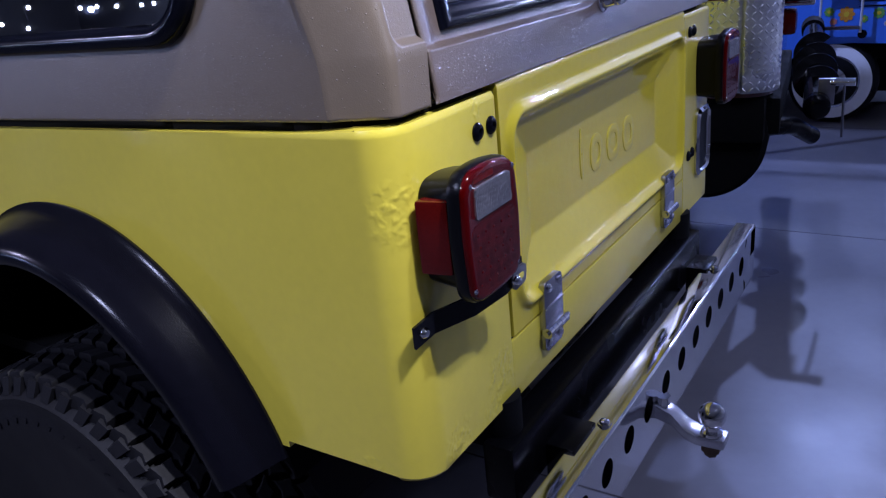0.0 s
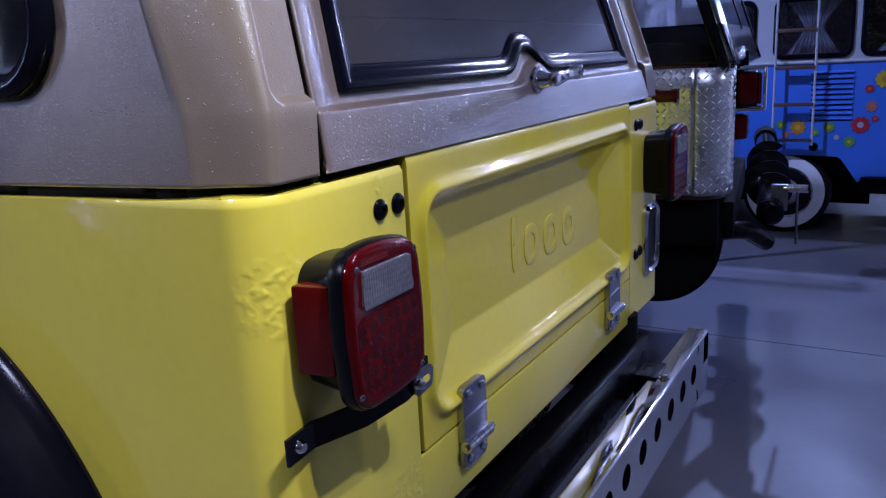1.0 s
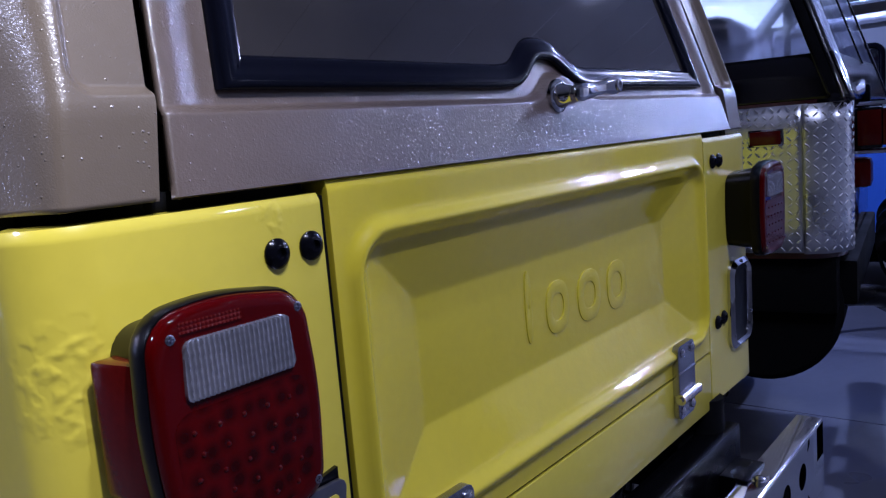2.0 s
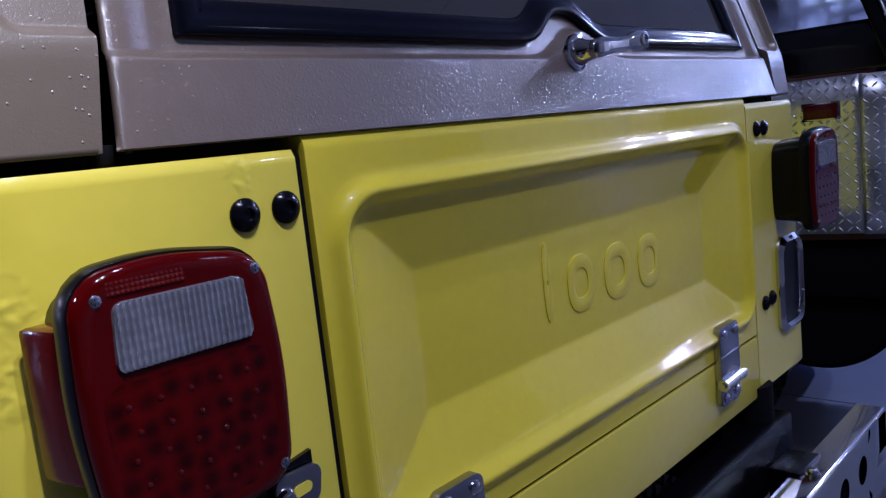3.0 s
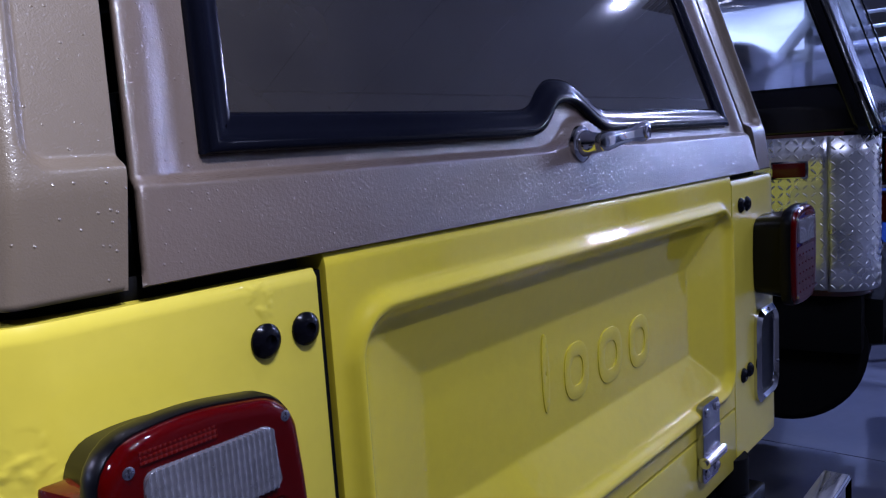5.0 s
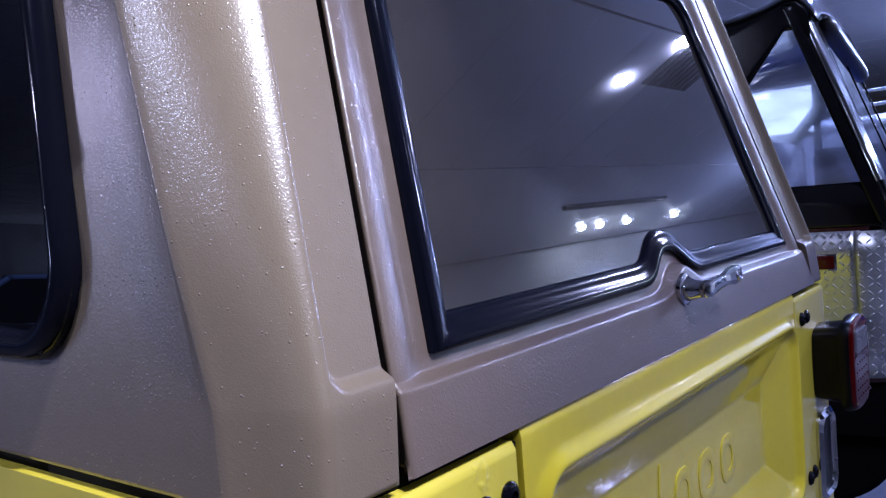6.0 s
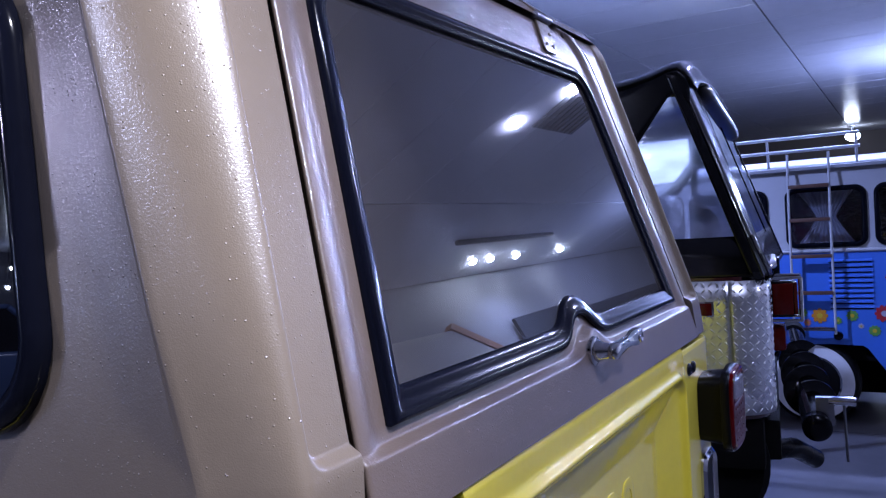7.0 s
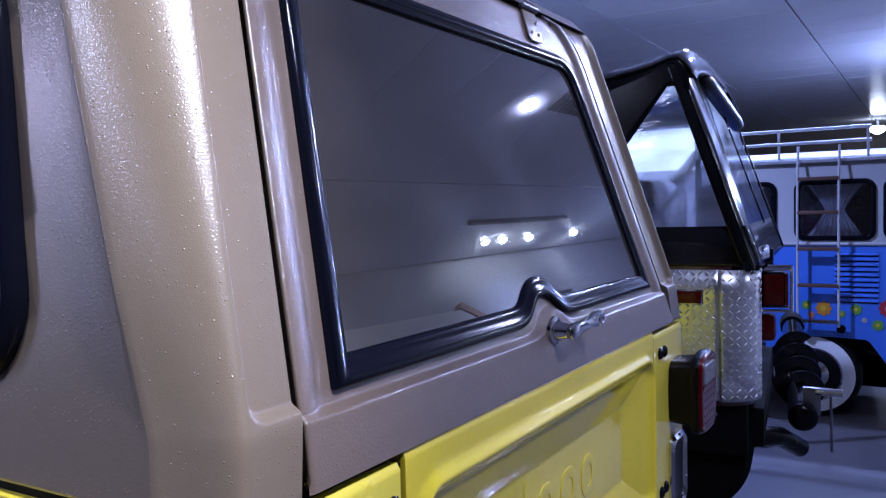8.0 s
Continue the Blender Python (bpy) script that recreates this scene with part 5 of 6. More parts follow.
for z in span(1.16, 1.872, 40):
    x0, pts = st_x(z), []
    y0 = rear_edge(z)
    for q in span(0, 1, 7):
        w = q * math.pi / 2
        pts.append((x0 + 0.040 * (1 - math.cos(w)) - 0.004, y0 + 0.050 - 0.052 * math.sin(w), z))
    xe = corner_to(z)
    for q in span(0, 1, 8)[1:]:
        x = x0 + 0.036 + (xe - x0 - 0.036) * q
        fold = 0.005 * math.sin(q * 7 + z * 9) * math.sin(math.pi * q)
        pts.append((x, rear_edge(z, x) - 0.002 + fold, z))
    rows.append(pts)
vs = [[bm.verts.new(p) for p in r] for r in rows]
for j in range(len(vs) - 1):
    for i in range(len(vs[0]) - 1):
        bm.faces.new((vs[j][i], vs[j][i + 1], vs[j + 1][i + 1], vs[j + 1][i]))
solid(part("corner_panel", bm, SOFT_TOP, soft_car, "black vinyl corner panel"), 0.005, 1.0)
bm = bm_new()
tube(bm, [(st_x(z) + 0.004, rear_edge(z) + 0.012, z) for z in span(1.16, 1.87, 20)], 0.0055, 8)
part("corner_piping", bm, BLACK_GLOSS, soft_car, "glossy black piping")
# black side panel: a band under the roof edge and a slanting strip ahead of the window
WIN_TOP = 1.79
bm = bm_new()


def gusset_low(y):
    """Lower edge of the band: over the window, then down along its slanting front edge."""
    if y < 0.285:
        return WIN_TOP - 0.035 * (max(0.0, 0.262 - y) / 0.05) ** 2
    return max(1.45, 1.79 - 1.40 * (y - 0.290)) if y > 0.29 else WIN_TOP


def band_top(y):
    """Upper edge of the band, tucked under the roof's rounded rear corner."""
    return top_z(y) - 0.016 - 0.10 * max(0.0, 1 - (y - 0.21) / 0.071) ** 2


surface(bm, lambda y, k: st(y, band_top(y) + (min(band_top(y) - 0.01, gusset_low(y)) - band_top(y)) * k, 0.003), span(0.215, 1.9, 90), span(0, 1, 6))
solid(part("side_band", bm, SOFT_TOP, soft_car, "black vinyl side band"), 0.006, 1.0)
# roof: drapes over the rear bow, with a soft round along all edges
bm = bm_new()


def roof_at(u, v):
    x = st_x(1.9) - 0.006 + (JF + 0.01 - st_x(1.9)) * u
    y = 0.21 - 0.044 * (x - 1.58) + v * 1.7
    crown = 0.060 * (1 - abs(2 * u - 1) ** 3.2) - 0.016 * math.exp(-u / 0.02)
    drop = 0.100 * max(0.0, 1 - v / 0.042) ** 2
    return Vector((x, y - 0.012 * max(0.0, 1 - v / 0.02), top_z(max(0.24, y)) - 0.008 + crown - drop + 0.004 * math.sin(9 * u + 3) * math.exp(-v * 9)))


surface(bm, roof_at, [0, 0.003, 0.008, 0.016, 0.03, 0.06, 0.1, 0.16, 0.24, 0.35, 0.5, 0.65, 0.8, 0.9, 0.95, 0.98, 0.994, 1.0], [0, 0.004, 0.010, 0.018, 0.028, 0.045, 0.08, 0.12, 0.18, 0.26, 0.4, 0.6, 0.8, 1.0])
solid(part("roof_cover", bm, SOFT_TOP, soft_car, "glossy black vinyl roof cover"), 0.008, 1.0)
# rolled-up flap under the rear bow: a straight fat roll with closed round ends
bm = bm_new()
tube(bm, [(1.92 + 0.06 * i, rear_edge(1.855 - 0.009 * i, 1.92 + 0.06 * i) - 0.022, 1.855 - 0.009 * i) for i in range(15)], lambda q: 0.006 + 0.030 * math.sqrt(max(0.0, 1 - (2 * q - 1) ** 8)), 16)
part("rolled_flap", bm, ROLLED, soft_car, "rolled dark grey vinyl flap", sharp=70)
bm = bm_new()
surface(bm, lambda y, z: st(max(y, rear_edge(z) + 0.040), z, -0.002 + 0.003 * math.sin(y * 9 + z * 7)), span(0.02, 1.9, 24), span(SKIRT - 0.01, 1.84, 12))
part("side_window", bm, CLEAR_VINYL, soft_car, "hazy clear vinyl side window")
bm = bm_new()
surface(bm, lambda x, z: Vector((x, rear_edge(z, x) + 0.004, z)), span(1.70, JF - 0.02, 12), span(SKIRT - 0.01, 1.86, 8))
part("rear_window", bm, CLEAR_VINYL, soft_car, "hazy clear vinyl rear window")
for xa, xb in ((2.40, 2.425), (JF - 0.05, JF)):
    bm = bm_new()
    surface(bm, lambda x, z: Vector((x, rear_edge(z, x) - 0.002, z)), [xa, xb], [SKIRT - 0.14 if xa > 2.5 else SKIRT - 0.01, 1.6, 1.88])
    solid(part("rear_strip", bm, SOFT_TOP, soft_car), 0.006, 1.0)
bm = bm_new()
surface(bm, lambda x, z: Vector((x, rear_edge(z, x) - 0.003, z)), span(1.70, JF, 6), [1.84, 1.91])
solid(part("rear_header", bm, SOFT_TOP, soft_car), 0.006, 1.0)
bm = bm_new()
tube(bm, [(1.66, 0.95, 0.9), (1.70, 0.95, 1.62), (1.80, 0.95, 1.74), (2.78, 0.95, 1.74), (2.88, 0.95, 1.62), (2.92, 0.95, 0.9)], 0.03, 12)
tube(bm, [(1.72, 0.94, 1.66), (1.72, 0.35, 1.15)], 0.026, 12)
tube(bm, [(2.86, 0.94, 1.66), (2.86, 0.35, 1.15)], 0.026, 12)
part("roll_bar", bm, SEAT, soft_car, "grey padded roll bar")
bm = bm_new()
tube(bm, [(2.80, 0.25, 1.69), (2.80, 0.62, 1.25)], 0.026, 12)
tube(bm, [(2.84, 0.315, 1.74), (2.84, 0.315, 1.26)], 0.016, 10)
part("top_bow", bm, BLACK_DULL, soft_car, "folding bow of the soft top")
bm = bm_new()
box(bm, 1.80, 2.78, 0.36, 0.56, 0.95, 1.475)
part("rear_bench", bm, SEAT, soft_car, "grey rear bench back", bevel=0.05)
for x in (1.98, 2.60):
    bm = bm_new()
    box(bm, x - 0.22, x + 0.22, 0.98, 1.12, 0.9, 1.40)
    box(bm, x - 0.11, x + 0.11, 1.0, 1.10, 1.42, 1.56)
    part("seat", bm, SEAT, soft_car, "grey high-backed seat", bevel=0.04)
# dull black instead of tyre rubber: the shade under the car is in the colour
wheel(J0 + 0.13, 0.80, -1, 0.42, soft_car, BLACK_DULL)
wheel(J1 - 0.13, 0.80, 1, 0.42, soft_car, BLACK_DULL)
wheel(J0 + 0.10, 3.0, -1, 0.42, soft_car, BLACK_DULL)
wheel(J1 - 0.10, 3.0, 1, 0.42, soft_car, BLACK_DULL)
bm = bm_new()
tube(bm, [(1.66, 0.25, 0.53), (1.70, 0.10, 0.53), (1.78, 0.0, 0.525), (1.90, -0.06, 0.50), (1.97, -0.10, 0.46), (2.03, -0.135, 0.425)], 0.036, 16)
part("exhaust_pipe", bm, SATIN, soft_car, "dark bent exhaust pipe")
bm = bm_new()
box(bm, 1.66, 2.92, -0.02, 0.06, 0.52, 0.66)
part("rear_crossmember", bm, BLACK_DULL, soft_car, bevel=0.01)

PIVOT, TURN2 = Vector((1.62, 0.06, 0)), radians(8)


def before_turn(p):
    return PIVOT + Matrix.Rotation(-TURN2, 3, 'Z') @ (Vector(p) - PIVOT)


# rounded mud guard behind the rear wheel
bm = bm_new()
c = before_turn((1.60, 0.262, 0.505))
for k, (r, x) in enumerate(((0.225, 0.0), (0.245, 0.02), (0.245, 0.20), (0.225, 0.22))):
    ring = [bm.verts.new((c.x + x, c.y + r * math.cos(2 * math.pi * i / 48), c.z + r * math.sin(2 * math.pi * i / 48))) for i in range(48)]
    if k == 0:
        bm.faces.new(ring)
    else:
        for i in range(48):
            bm.faces.new((last[i], last[(i + 1) % 48], ring[(i + 1) % 48], ring[i]))
    last = ring
bm.faces.new(last[::-1])
part("mud_guard", bm, BLACK_DULL, soft_car, "rounded black mud guard")

# hitch-mounted auger: shaft, flights, end, pin and chain
A0, A1 = before_turn((1.985, -0.095, 0.565)), before_turn((3.42, 0.143, 0.691))
bm = bm_new()
cylinder(bm, A0, A1, 0.050, n=20)
au = part("auger_shaft", bm, BLACK_GLOSS, soft_car, "glossy black auger shaft")
ax = (A1 - A0).normalized()
q = ax.to_track_quat("Z", "Y").to_matrix()
bm = bm_new()
n = 108
g = []
for i in range(n + 1):
    d = 0.26 + 0.72 * i / n
    a = 2 * math.pi * 3.2 * i / n + 1.2
    row = []
    for r, o in ((0.04, 0), (0.07, 0.004), (0.096, 0.0), (0.096, 0.007), (0.04, 0.009)):
        row.append(bm.verts.new(A0 + q @ Vector((r * math.cos(a), r * math.sin(a), d + o))))
    g.append(row)
for i in range(n):
    for k in range(4):
        bm.faces.new((g[i][k], g[i][k + 1], g[i + 1][k + 1], g[i + 1][k]))
part("auger_flight", bm, BLACK_GLOSS, au, "glossy black spiral flight")
bm = bm_new()
c = before_turn((2.03, -0.14, 0.60))
box(bm, c.x - 0.012, c.x + 0.012, c.y - 0.012, c.y + 0.05, c.z - 0.035, c.z + 0.07)
part("clevis", bm, ZINC, au, "grey steel clevis", bevel=0.003)
bm = bm_new()
revolve(bm, A0 + ax * 0.05, -ax, [(0, 0.04), (0.02, 0.052), (0.065, 0.052), (0.08, 0.04), (0.085, 0.02)], 24)
part("end_cap", bm, BLACK_PLASTIC, au, "black rubber end cap")
bm = bm_new()
cylinder(bm, before_turn((2.03, -0.135, 0.655)), before_turn((2.03, -0.225, 0.655)), 0.016, n=16)
part("pin", bm, CHROME, au, "chrome cross pin")
bm = bm_new()
cylinder(bm, before_turn((2.03, -0.185, 0.655)), before_turn((2.03, -0.190, 0.43)), 0.005, n=8)
part("rod", bm, ZINC, au)
bm = bm_new()
cylinder(bm, A1 - ax * 0.02, A1 + ax * 0.10, 0.06, n=16)
part("auger_mount", bm, BLACK_DULL, au)

soft_car.matrix_basis = Matrix.Translation(PIVOT) @ Matrix.Rotation(TURN2, 4, 'Z') @ Matrix.Translation(-PIVOT) @ Matrix.Translation(soft_car.location)

# ---- the blue camper van ----
VX = 4.10
van = thing("camper_van", (4.95, 1.2, 0), "blue and white vintage camper van with flower decals", "van")
VY0, VY1 = -1.0, 3.25
BELT = 1.098


def van_cut(bm, y0, y1, z0, z1, holes, x, depth=0.05):
    """A wall along y with rectangular openings."""
    ys = sorted({y0, y1, *[h[0] for h in holes], *[h[1] for h in holes]})
    for a, b in zip(ys, ys[1:]):
        cuts = [h for h in holes if h[0] <= a and h[1] >= b]
        z = z0
        for h in sorted(cuts, key=lambda h: h[2]):
            box(bm, x, x + depth, a, b, z, h[2])
            z = h[3]
        box(bm, x, x + depth, a, b, z, z1)


WINS = [(-0.80, -0.272, 1.135, 1.478), (-0.205, 0.215, 1.135, 1.478), (0.345, 0.80, 1.135, 1.478), (0.95, 1.55, 1.135, 1.478), (1.7, 2.3, 1.135, 1.478)]
bm = bm_new()
van_cut(bm, VY0 + 0.05, VY1 - 0.05, BELT + 0.004, 1.615, WINS, VX + 0.012)
bmesh.ops.remove_doubles(bm, verts=bm.verts, dist=1e-5)
part("upper_wall", bm, WHITE, van, "white upper body")
# lower body with the rear wheel arch
WY, WZ, WR = 0.12, 0.287, 0.268
bm = bm_new()
arcp = [(-0.290, 0.36), (-0.255, 0.41), (-0.225, 0.455), (-0.190, 0.505), (-0.165, 0.520), (0.0, 0.526), (0.26, 0.520), (0.34, 0.46), (0.39, 0.40), (0.42, 0.36)]
loop = [(VY0, 0.405), (-0.325, 0.400), *[p for p in arcp], (VY1, 0.36), (VY1, BELT), (VY0, BELT)]
prism(bm, loop, lambda u, v: Vector((VX, u, v)), (0.04, 0, 0))
part("lower_wall", bm, BLUE, van, "bright blue lower body", bevel=0.006)
bm = bm_new()
tube(bm, [(VX - 0.002, VY0, BELT + 0.002), (VX - 0.002, VY1, BELT + 0.002)], 0.012, 10)
part("belt_moulding", bm, WHITE, van)
bm = bm_new()
box(bm, VX + 0.06, VX + 1.66, VY0 + 0.02, VY1, 0.42, BELT)
box(bm, VX + 1.62, VX + 1.66, VY0 + 0.05, VY1, BELT, 1.6)
part("inner_body", bm, BLACK_DULL, van)
bm = bm_new()
rows = []
for k in range(10):
    a = math.pi / 2 * k / 9
    rows.append((VX - 0.01 + 0.32 * (1 - math.cos(a)), 1.62 + 0.06 * math.sin(a)))
rows = [(VX - 0.02, 1.60), (VX - 0.025, 1.618)] + rows
rows += [(VX + 1.70 - (x - VX), z) for x, z in rows[::-1]]
surface(bm, lambda y, k: Vector((rows[k][0], y, rows[k][1] - 0.10 * max(0, (abs(y - 1.1) - 1.9) / 0.3) ** 2)), span(VY0, VY1, 24), range(len(rows)))
part("roof", bm, WHITE, van, "white domed roof")
for y0, y1, z0, z1 in WINS:
    rr = round_poly([(y0, z0), (y1, z0), (y1, z1), (y0, z1)], 0.045, 6)
    bm = bm_new()
    tube(bm, [Vector((VX + 0.008, p[0], p[1])) for p in rr], 0.016, 10, True)
    wf = part("window", bm, SEAL, van, "side window with a black rubber seal")
    bm = bm_new()
    prism(bm, rr, lambda u, v: Vector((VX + 0.014, u, v)), (0.004, 0, 0))
    part("pane", bm, VAN_GLASS, wf)
    # gathered curtain, pinched in the middle of its height
    bm = bm_new()
    yc = (y0 + y1) / 2

    def fold(u, v):
        pinch = 0.30 + 0.70 * abs(2 * v - 1) ** 1.2
        y = yc + (u - 0.5) * (y1 - y0) * 0.86 * pinch
        return Vector((VX + 0.055 + 0.010 * math.sin(u * 60), y, z0 - 0.02 + (z1 - z0 + 0.04) * v))

    surface(bm, fold, span(0, 1, 84), span(0, 1, 14))
    part("curtain", bm, CURTAIN, wf, "grey gathered curtain", sharp=80)
for k in range(10):
    z = 0.748 + k * 0.0312
    bm = bm_new()
    prism(bm, [(VX + 0.001, z), (VX - 0.012, z + 0.004), (VX - 0.010, z + 0.013), (VX + 0.001, z + 0.018)], lambda u, v: Vector((u, -0.235, v)), (0, 0.237, 0))
    part("louvre", bm, BLUE, van)
    bm = bm_new()
    box(bm, VX - 0.003, VX + 0.001, -0.230, -0.003, z - 0.0055, z - 0.0005)
    part("louvre_slot", bm, BLACK_DULL, van)
bm = bm_new()
box(bm, VX - 0.03, VX + 0.06, -0.95, -0.305, 0.298, 0.398)
part("running_board", bm, BLACK_PLASTIC, van, bevel=0.01)
# wheel with a white wall
c = Vector((VX + 0.10, WY, WZ))
bm = bm_new()
revolve(bm, c, (-1, 0, 0), [(-0.09, 0.17), (-0.10, 0.22), (-0.07, 0.258), (0, WR), (0.06, 0.262), (0.085, 0.245), (0.092, 0.232), (0.092, 0.16)], 48)
vt = part("wheel", bm, RUBBER, van, "black tyre with a broad white wall")
bm = bm_new()
revolve(bm, c, (-1, 0, 0), [(0.085, 0.236), (0.0945, 0.232), (0.097, 0.20), (0.094, 0.166), (0.085, 0.162)], 48)
part("whitewall", bm, WHITEWALL, vt, "white sidewall band")
bm = bm_new()
revolve(bm, c, (-1, 0, 0), [(0.08, 0.168), (0.098, 0.165), (0.09, 0.150), (0.075, 0.139), (0.07, 0.110), (0.085, 0.097), (0.11, 0.060), (0.115, 0.017)], 40)
part("rim", bm, CHROME, vt, "chrome rim and hub cap")
for k in range(16):
    a = 2 * math.pi * k / 16
    bm = bm_new()
    cylinder(bm, c + Vector((-0.070, 0.125 * math.cos(a), 0.125 * math.sin(a))), c + Vector((-0.079, 0.125 * math.cos(a), 0.125 * math.sin(a))), 0.011, n=8)
    part("rim_slot", bm, BLACK_DULL, vt)
bm = bm_new()
surface(bm, lambda k, x: Vector((VX + 0.012 + x, arcp[k][0] * 1.02, arcp[k][1] + 0.006)), range(len(arcp)), [0, 0.4])
box(bm, VX + 0.38, VX + 0.42, -0.35, 0.52, 0.16, 0.6)
part("wheel_housing", bm, BLACK_DULL, van)
for y in (2.55,):
    bm = bm_new()
    revolve(bm, (VX + 0.10, y, WZ), (-1, 0, 0), [(-0.09, 0.17), (-0.07, 0.255), (0, WR), (0.07, 0.255), (0.09, 0.23), (0.08, 0.10), (0.11, 0.02)], 32)
    part("front_wheel", bm, RUBBER, van)
for dx in (1.55,):
    for y in (WY, 2.55):
        bm = bm_new()
        cylinder(bm, (VX + dx - 0.1, y, WZ), (VX + dx + 0.1, y, WZ), WR, n=32)
        part("far_wheel", bm, RUBBER, van)
# ladder hooked to the roof rack
LX = VX - 0.075
for y, top in ((0.200, 1.70), (-0.028, 1.70)):
    b = bm_new()
    tube(b, [(LX, y, 0.60), (LX, y, 1.30), (LX + 0.02, y, 1.55), (LX + 0.05, y, top)], 0.0078, 10)
    part("ladder_rail", b, WHITE, van, "white ladder rail")
    b = bm_new()
    cylinder(b, (LX + 0.005, y - 0.012, 0.588), (LX + 0.03, y - 0.012, 0.588), 0.026, n=16)
    part("ladder_foot", b, BLACK_PLASTIC, van)
for z in (0.630, 0.850, 1.073, 1.295, 1.50):
    bm = bm_new()
    box(bm, LX - 0.016 + max(0, z - 1.3) * 0.08, LX + 0.016 + max(0, z - 1.3) * 0.08, -0.026, 0.198, z - 0.011, z + 0.011)
    part("ladder_rung", bm, DARK_WOOD if z > 0.7 else STEEL, van, bevel=0.003)
# roof rack
for z, x in ((1.72, VX - 0.03), (1.80, VX - 0.04)):
    bm = bm_new()
    tube(bm, [(x, -0.20, z), (x, 1.9, z)], 0.010, 8)
    part("rack_rail", bm, WHITE, van, "white roof rack rail")
for y in (-0.18, 0.31, 0.8, 1.3, 1.8):
    bm = bm_new()
    tube(bm, [(VX - 0.02, y, 1.625), (VX - 0.03, y, 1.72), (VX - 0.04, y, 1.80)], 0.008, 8)
    part("rack_post", bm, WHITE, van)


def flower(y, z, r, col, mid, petals):
    """A flat flower decal: a disc of petals with a middle."""
    bm = bm_new()
    n = 48
    pts = [((y + r * (0.72 + 0.28 * abs(math.cos(petals * math.pi * k / n)) ** 0.7) * math.cos(2 * math.pi * k / n)), (z + r * (0.72 + 0.28 * abs(math.cos(petals * math.pi * k / n)) ** 0.7) * math.sin(2 * math.pi * k / n))) for k in range(n)]
    prism(bm, pts, lambda u, v: Vector((VX - 0.004, u, v)), (0.0035, 0, 0))
    fl = part("flower_decal", bm, PETALS[col], van, col + " flower decal")
    bm = bm_new()
    cylinder(bm, (VX - 0.006, y, z), (VX - 0.0035, y, z), r * 0.34, n=16)
    part("flower_middle", bm, PETALS[mid], fl)
    if petals <= 8:
        for k in range(petals):
            a = 2 * math.pi * (k + 0.5) / petals
            bm = bm_new()
            prism(bm, [(y + r * 0.4 * math.cos(a - 0.05), z + r * 0.4 * math.sin(a - 0.05)), (y + r * 0.4 * math.cos(a + 0.05), z + r * 0.4 * math.sin(a + 0.05)), (y + r * 0.72 * math.cos(a), z + r * 0.72 * math.sin(a))], lambda u, v: Vector((VX - 0.0052, u, v)), (0.001, 0, 0))
            part("petal_line", bm, PETALS[mid], fl)


for f5 in ((0.062, 0.702, 0.047, "orange", "yellow", 8), (-0.116, 0.703, 0.034, "green", "yellow", 9), (-0.036, 0.672, 0.024, "green", "yellow", 7), (-0.286, 0.716, 0.053, "red", "pale", 10),
           (-0.231, 0.613, 0.034, "green", "yellow", 10), (-0.339, 0.826, 0.034, "pink", "orange", 8), (-0.322, 0.930, 0.026, "red", "orange", 9), (-0.400, 0.985, 0.055, "yellow", "orange", 10),
           (-0.362, 0.752, 0.020, "red", "pink", 7), (0.16, 0.72, 0.03, "green", "yellow", 8), (-0.16, 0.640, 0.016, "pale", "yellow", 7), (0.132, 0.66, 0.022, "pink", "orange", 7), (-0.48, 0.66, 0.04, "orange", "yellow", 8), (-0.55, 0.85, 0.05, "red", "yellow", 10)):
    flower(*f5)

van.matrix_basis = Matrix.Translation((-1.25, -0.48, 1.32)) @ Matrix.Scale(1.115, 4) @ Matrix.Translation((1.25, 0.48, -1.32)) @ Matrix.Translation(van.location)

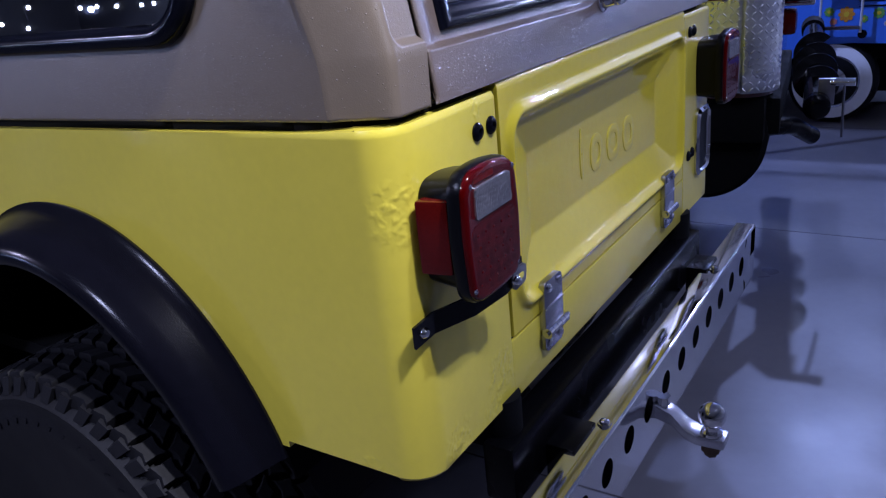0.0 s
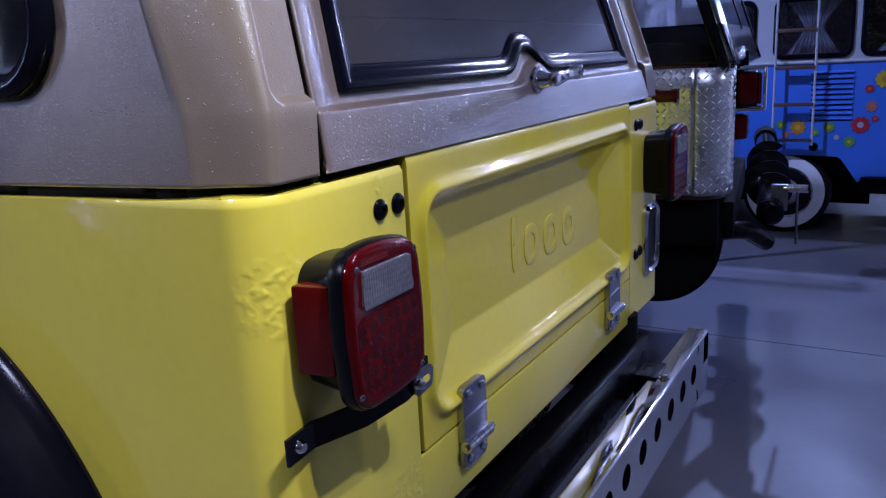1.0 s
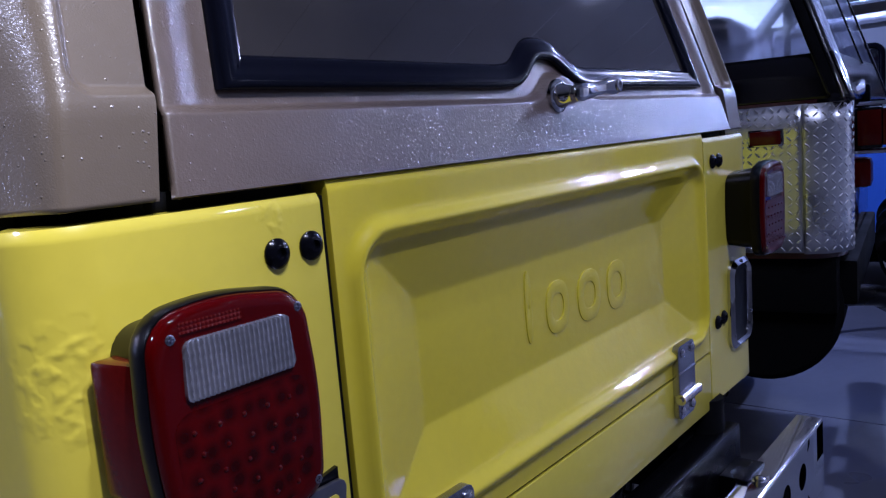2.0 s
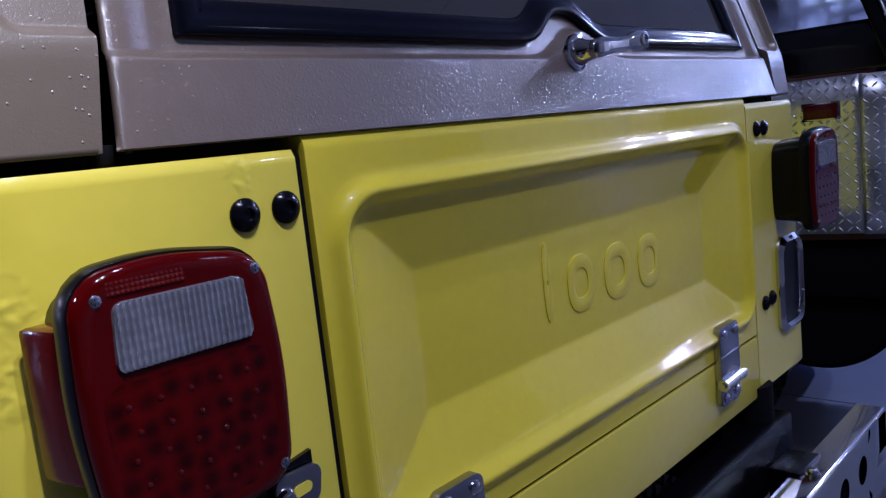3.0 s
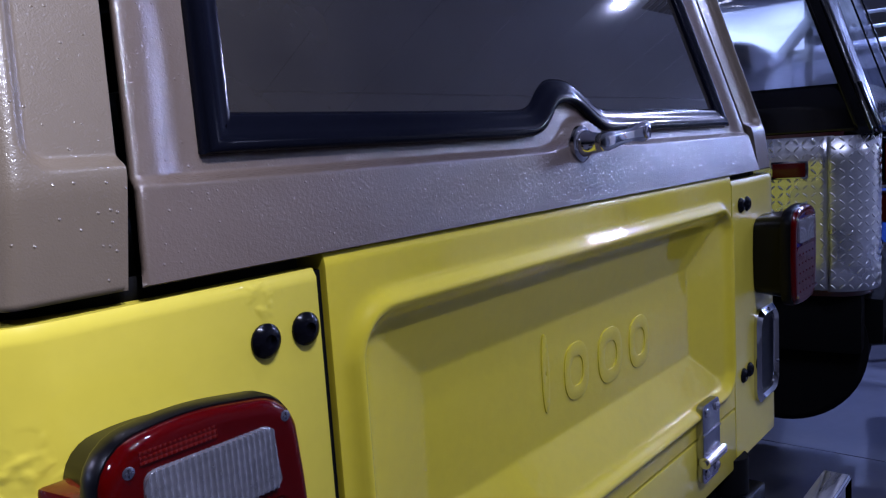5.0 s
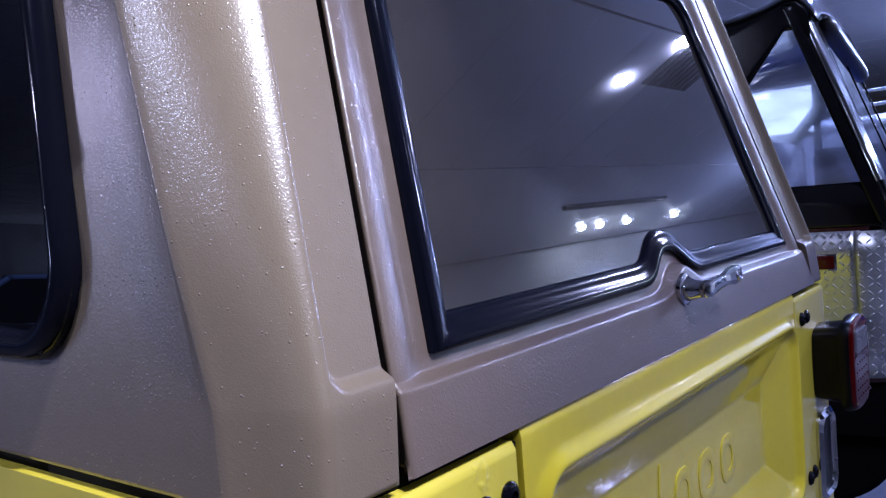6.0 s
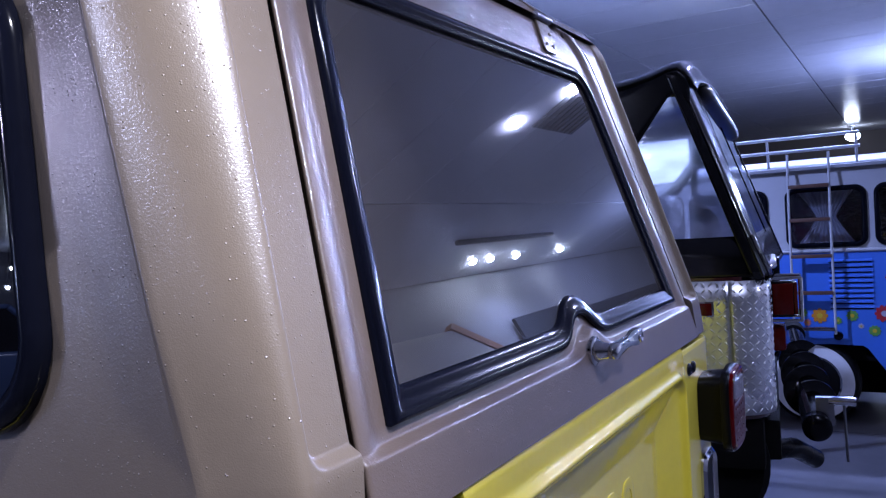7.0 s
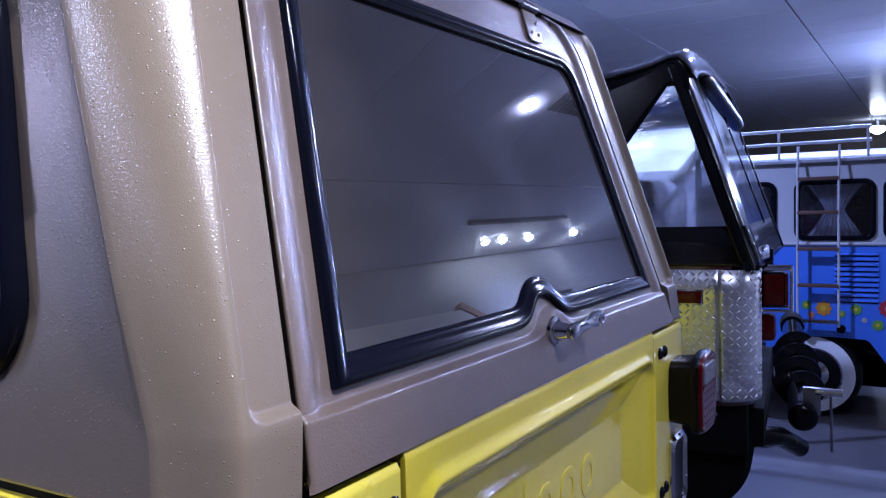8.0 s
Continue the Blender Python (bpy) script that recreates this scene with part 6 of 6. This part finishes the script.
# ---- a parked car across the hall, seen mirrored in the side window ----
def parked_car(x, y, turn):
    t = thing("parked_car", (0, 0, 0), "pale blue parked saloon car with dark windows", "car")
    flank = round_poly([(-2.1, 0.30), (2.1, 0.30), (2.15, 0.62), (2.0, 0.80), (0.95, 0.92), (-1.30, 0.95), (-2.12, 0.88), (-2.16, 0.60)], 0.10, 4)
    bm = bm_new()
    prism(bm, flank, lambda u, v: Vector((u, -0.82, v)), (0, 1.64, 0))
    part("body", bm, PALE_BLUE, t, bevel=0.05)
    bm = bm_new()
    low, up = [(-1.45, 0.93), (0.98, 0.90)], [(-0.95, 1.40), (0.30, 1.40)]
    ring = [[bm.verts.new((u, w, v)) for u, v, w in ((low[0][0], low[0][1], -k), (low[1][0], low[1][1], -k), (low[1][0], low[1][1], k), (low[0][0], low[0][1], k))] for k in (0.76,)]
    ring += [[bm.verts.new((u, w, v)) for u, v, w in ((up[0][0], up[0][1], -0.58), (up[1][0], up[1][1], -0.58), (up[1][0], up[1][1], 0.58), (up[0][0], up[0][1], 0.58))]]
    for k in range(4):
        bm.faces.new((ring[0][k], ring[0][(k + 1) % 4], ring[1][(k + 1) % 4], ring[1][k]))
    bm.faces.new(ring[0][::-1])
    bm.faces.new(ring[1])
    part("cabin_glass", bm, SIDE_GLASS, t, "dark windows", bevel=0.04)
    bm = bm_new()
    prism(bm, round_poly([(-0.98, -0.60), (0.33, -0.60), (0.33, 0.60), (-0.98, 0.60)], 0.12, 5), lambda u, v: Vector((u, v, 1.385)), (0, 0, 0.05))
    part("roof", bm, PALE_BLUE, t, bevel=0.02)
    for sy in (-1, 1):
        for u0, u1 in ((-1.45, -0.95), (-0.28, -0.30), (0.98, 0.30)):
            bm = bm_new()
            tube(bm, [(u0, sy * 0.765, 0.92), (u1, sy * 0.595, 1.40)], 0.03, 8)
            part("pillar", bm, PALE_BLUE, t)
        for u in (-1.30, 1.32):
            bm = bm_new()
            revolve(bm, (u, sy * 0.66, 0.31), (0, sy, 0), [(0, 0.20), (0.0, 0.29), (0.04, 0.31), (0.15, 0.31), (0.19, 0.29), (0.20, 0.20), (0.17, 0.17), (0.18, 0.03)], 28)
            part("wheel", bm, RUBBER, t)
        bm = bm_new()
        revolve(bm, (2.05, sy * 0.58, 0.66), (1, 0, 0), [(0, 0.09), (0.07, 0.09), (0.10, 0.06), (0.11, 0.02)], 18)
        part("headlight", bm, CHROME, t, "round headlight")
    for u in (-2.16, 2.13):
        bm = bm_new()
        tube(bm, [(u, -0.80, 0.48), (u + math.copysign(0.06, u), -0.4, 0.48), (u + math.copysign(0.06, u), 0.4, 0.48), (u, 0.80, 0.48)], 0.05, 10)
        part("bumper", bm, CHROME, t, "chrome bumper")
    t.matrix_basis = pose(x, y, FLOOR, 0, 0, turn)


parked_car(-4.3, 8.6, 20)

# ---- floor slabs, with saw-cut joints ----
CUT = 0.007
slab_x = [X0, -4.2, -2.0, 0.192, 2.4, 4.6, 7.8, 11.0, 14.8, 20.0, X1]
slab_y = [Y0, -2.6, -0.42 - 1.1, 0.75, 3.0, 6.0, Y1]
for a, b in zip(slab_x, slab_x[1:]):
    for c2, d in zip(slab_y, slab_y[1:]):
        bm = bm_new()
        v = box(bm, a + CUT / 2, b - CUT / 2, c2 + CUT / 2, d - CUT / 2, FLOOR - 0.018, FLOOR)
        part("slab", bm, CONCRETE, floor)
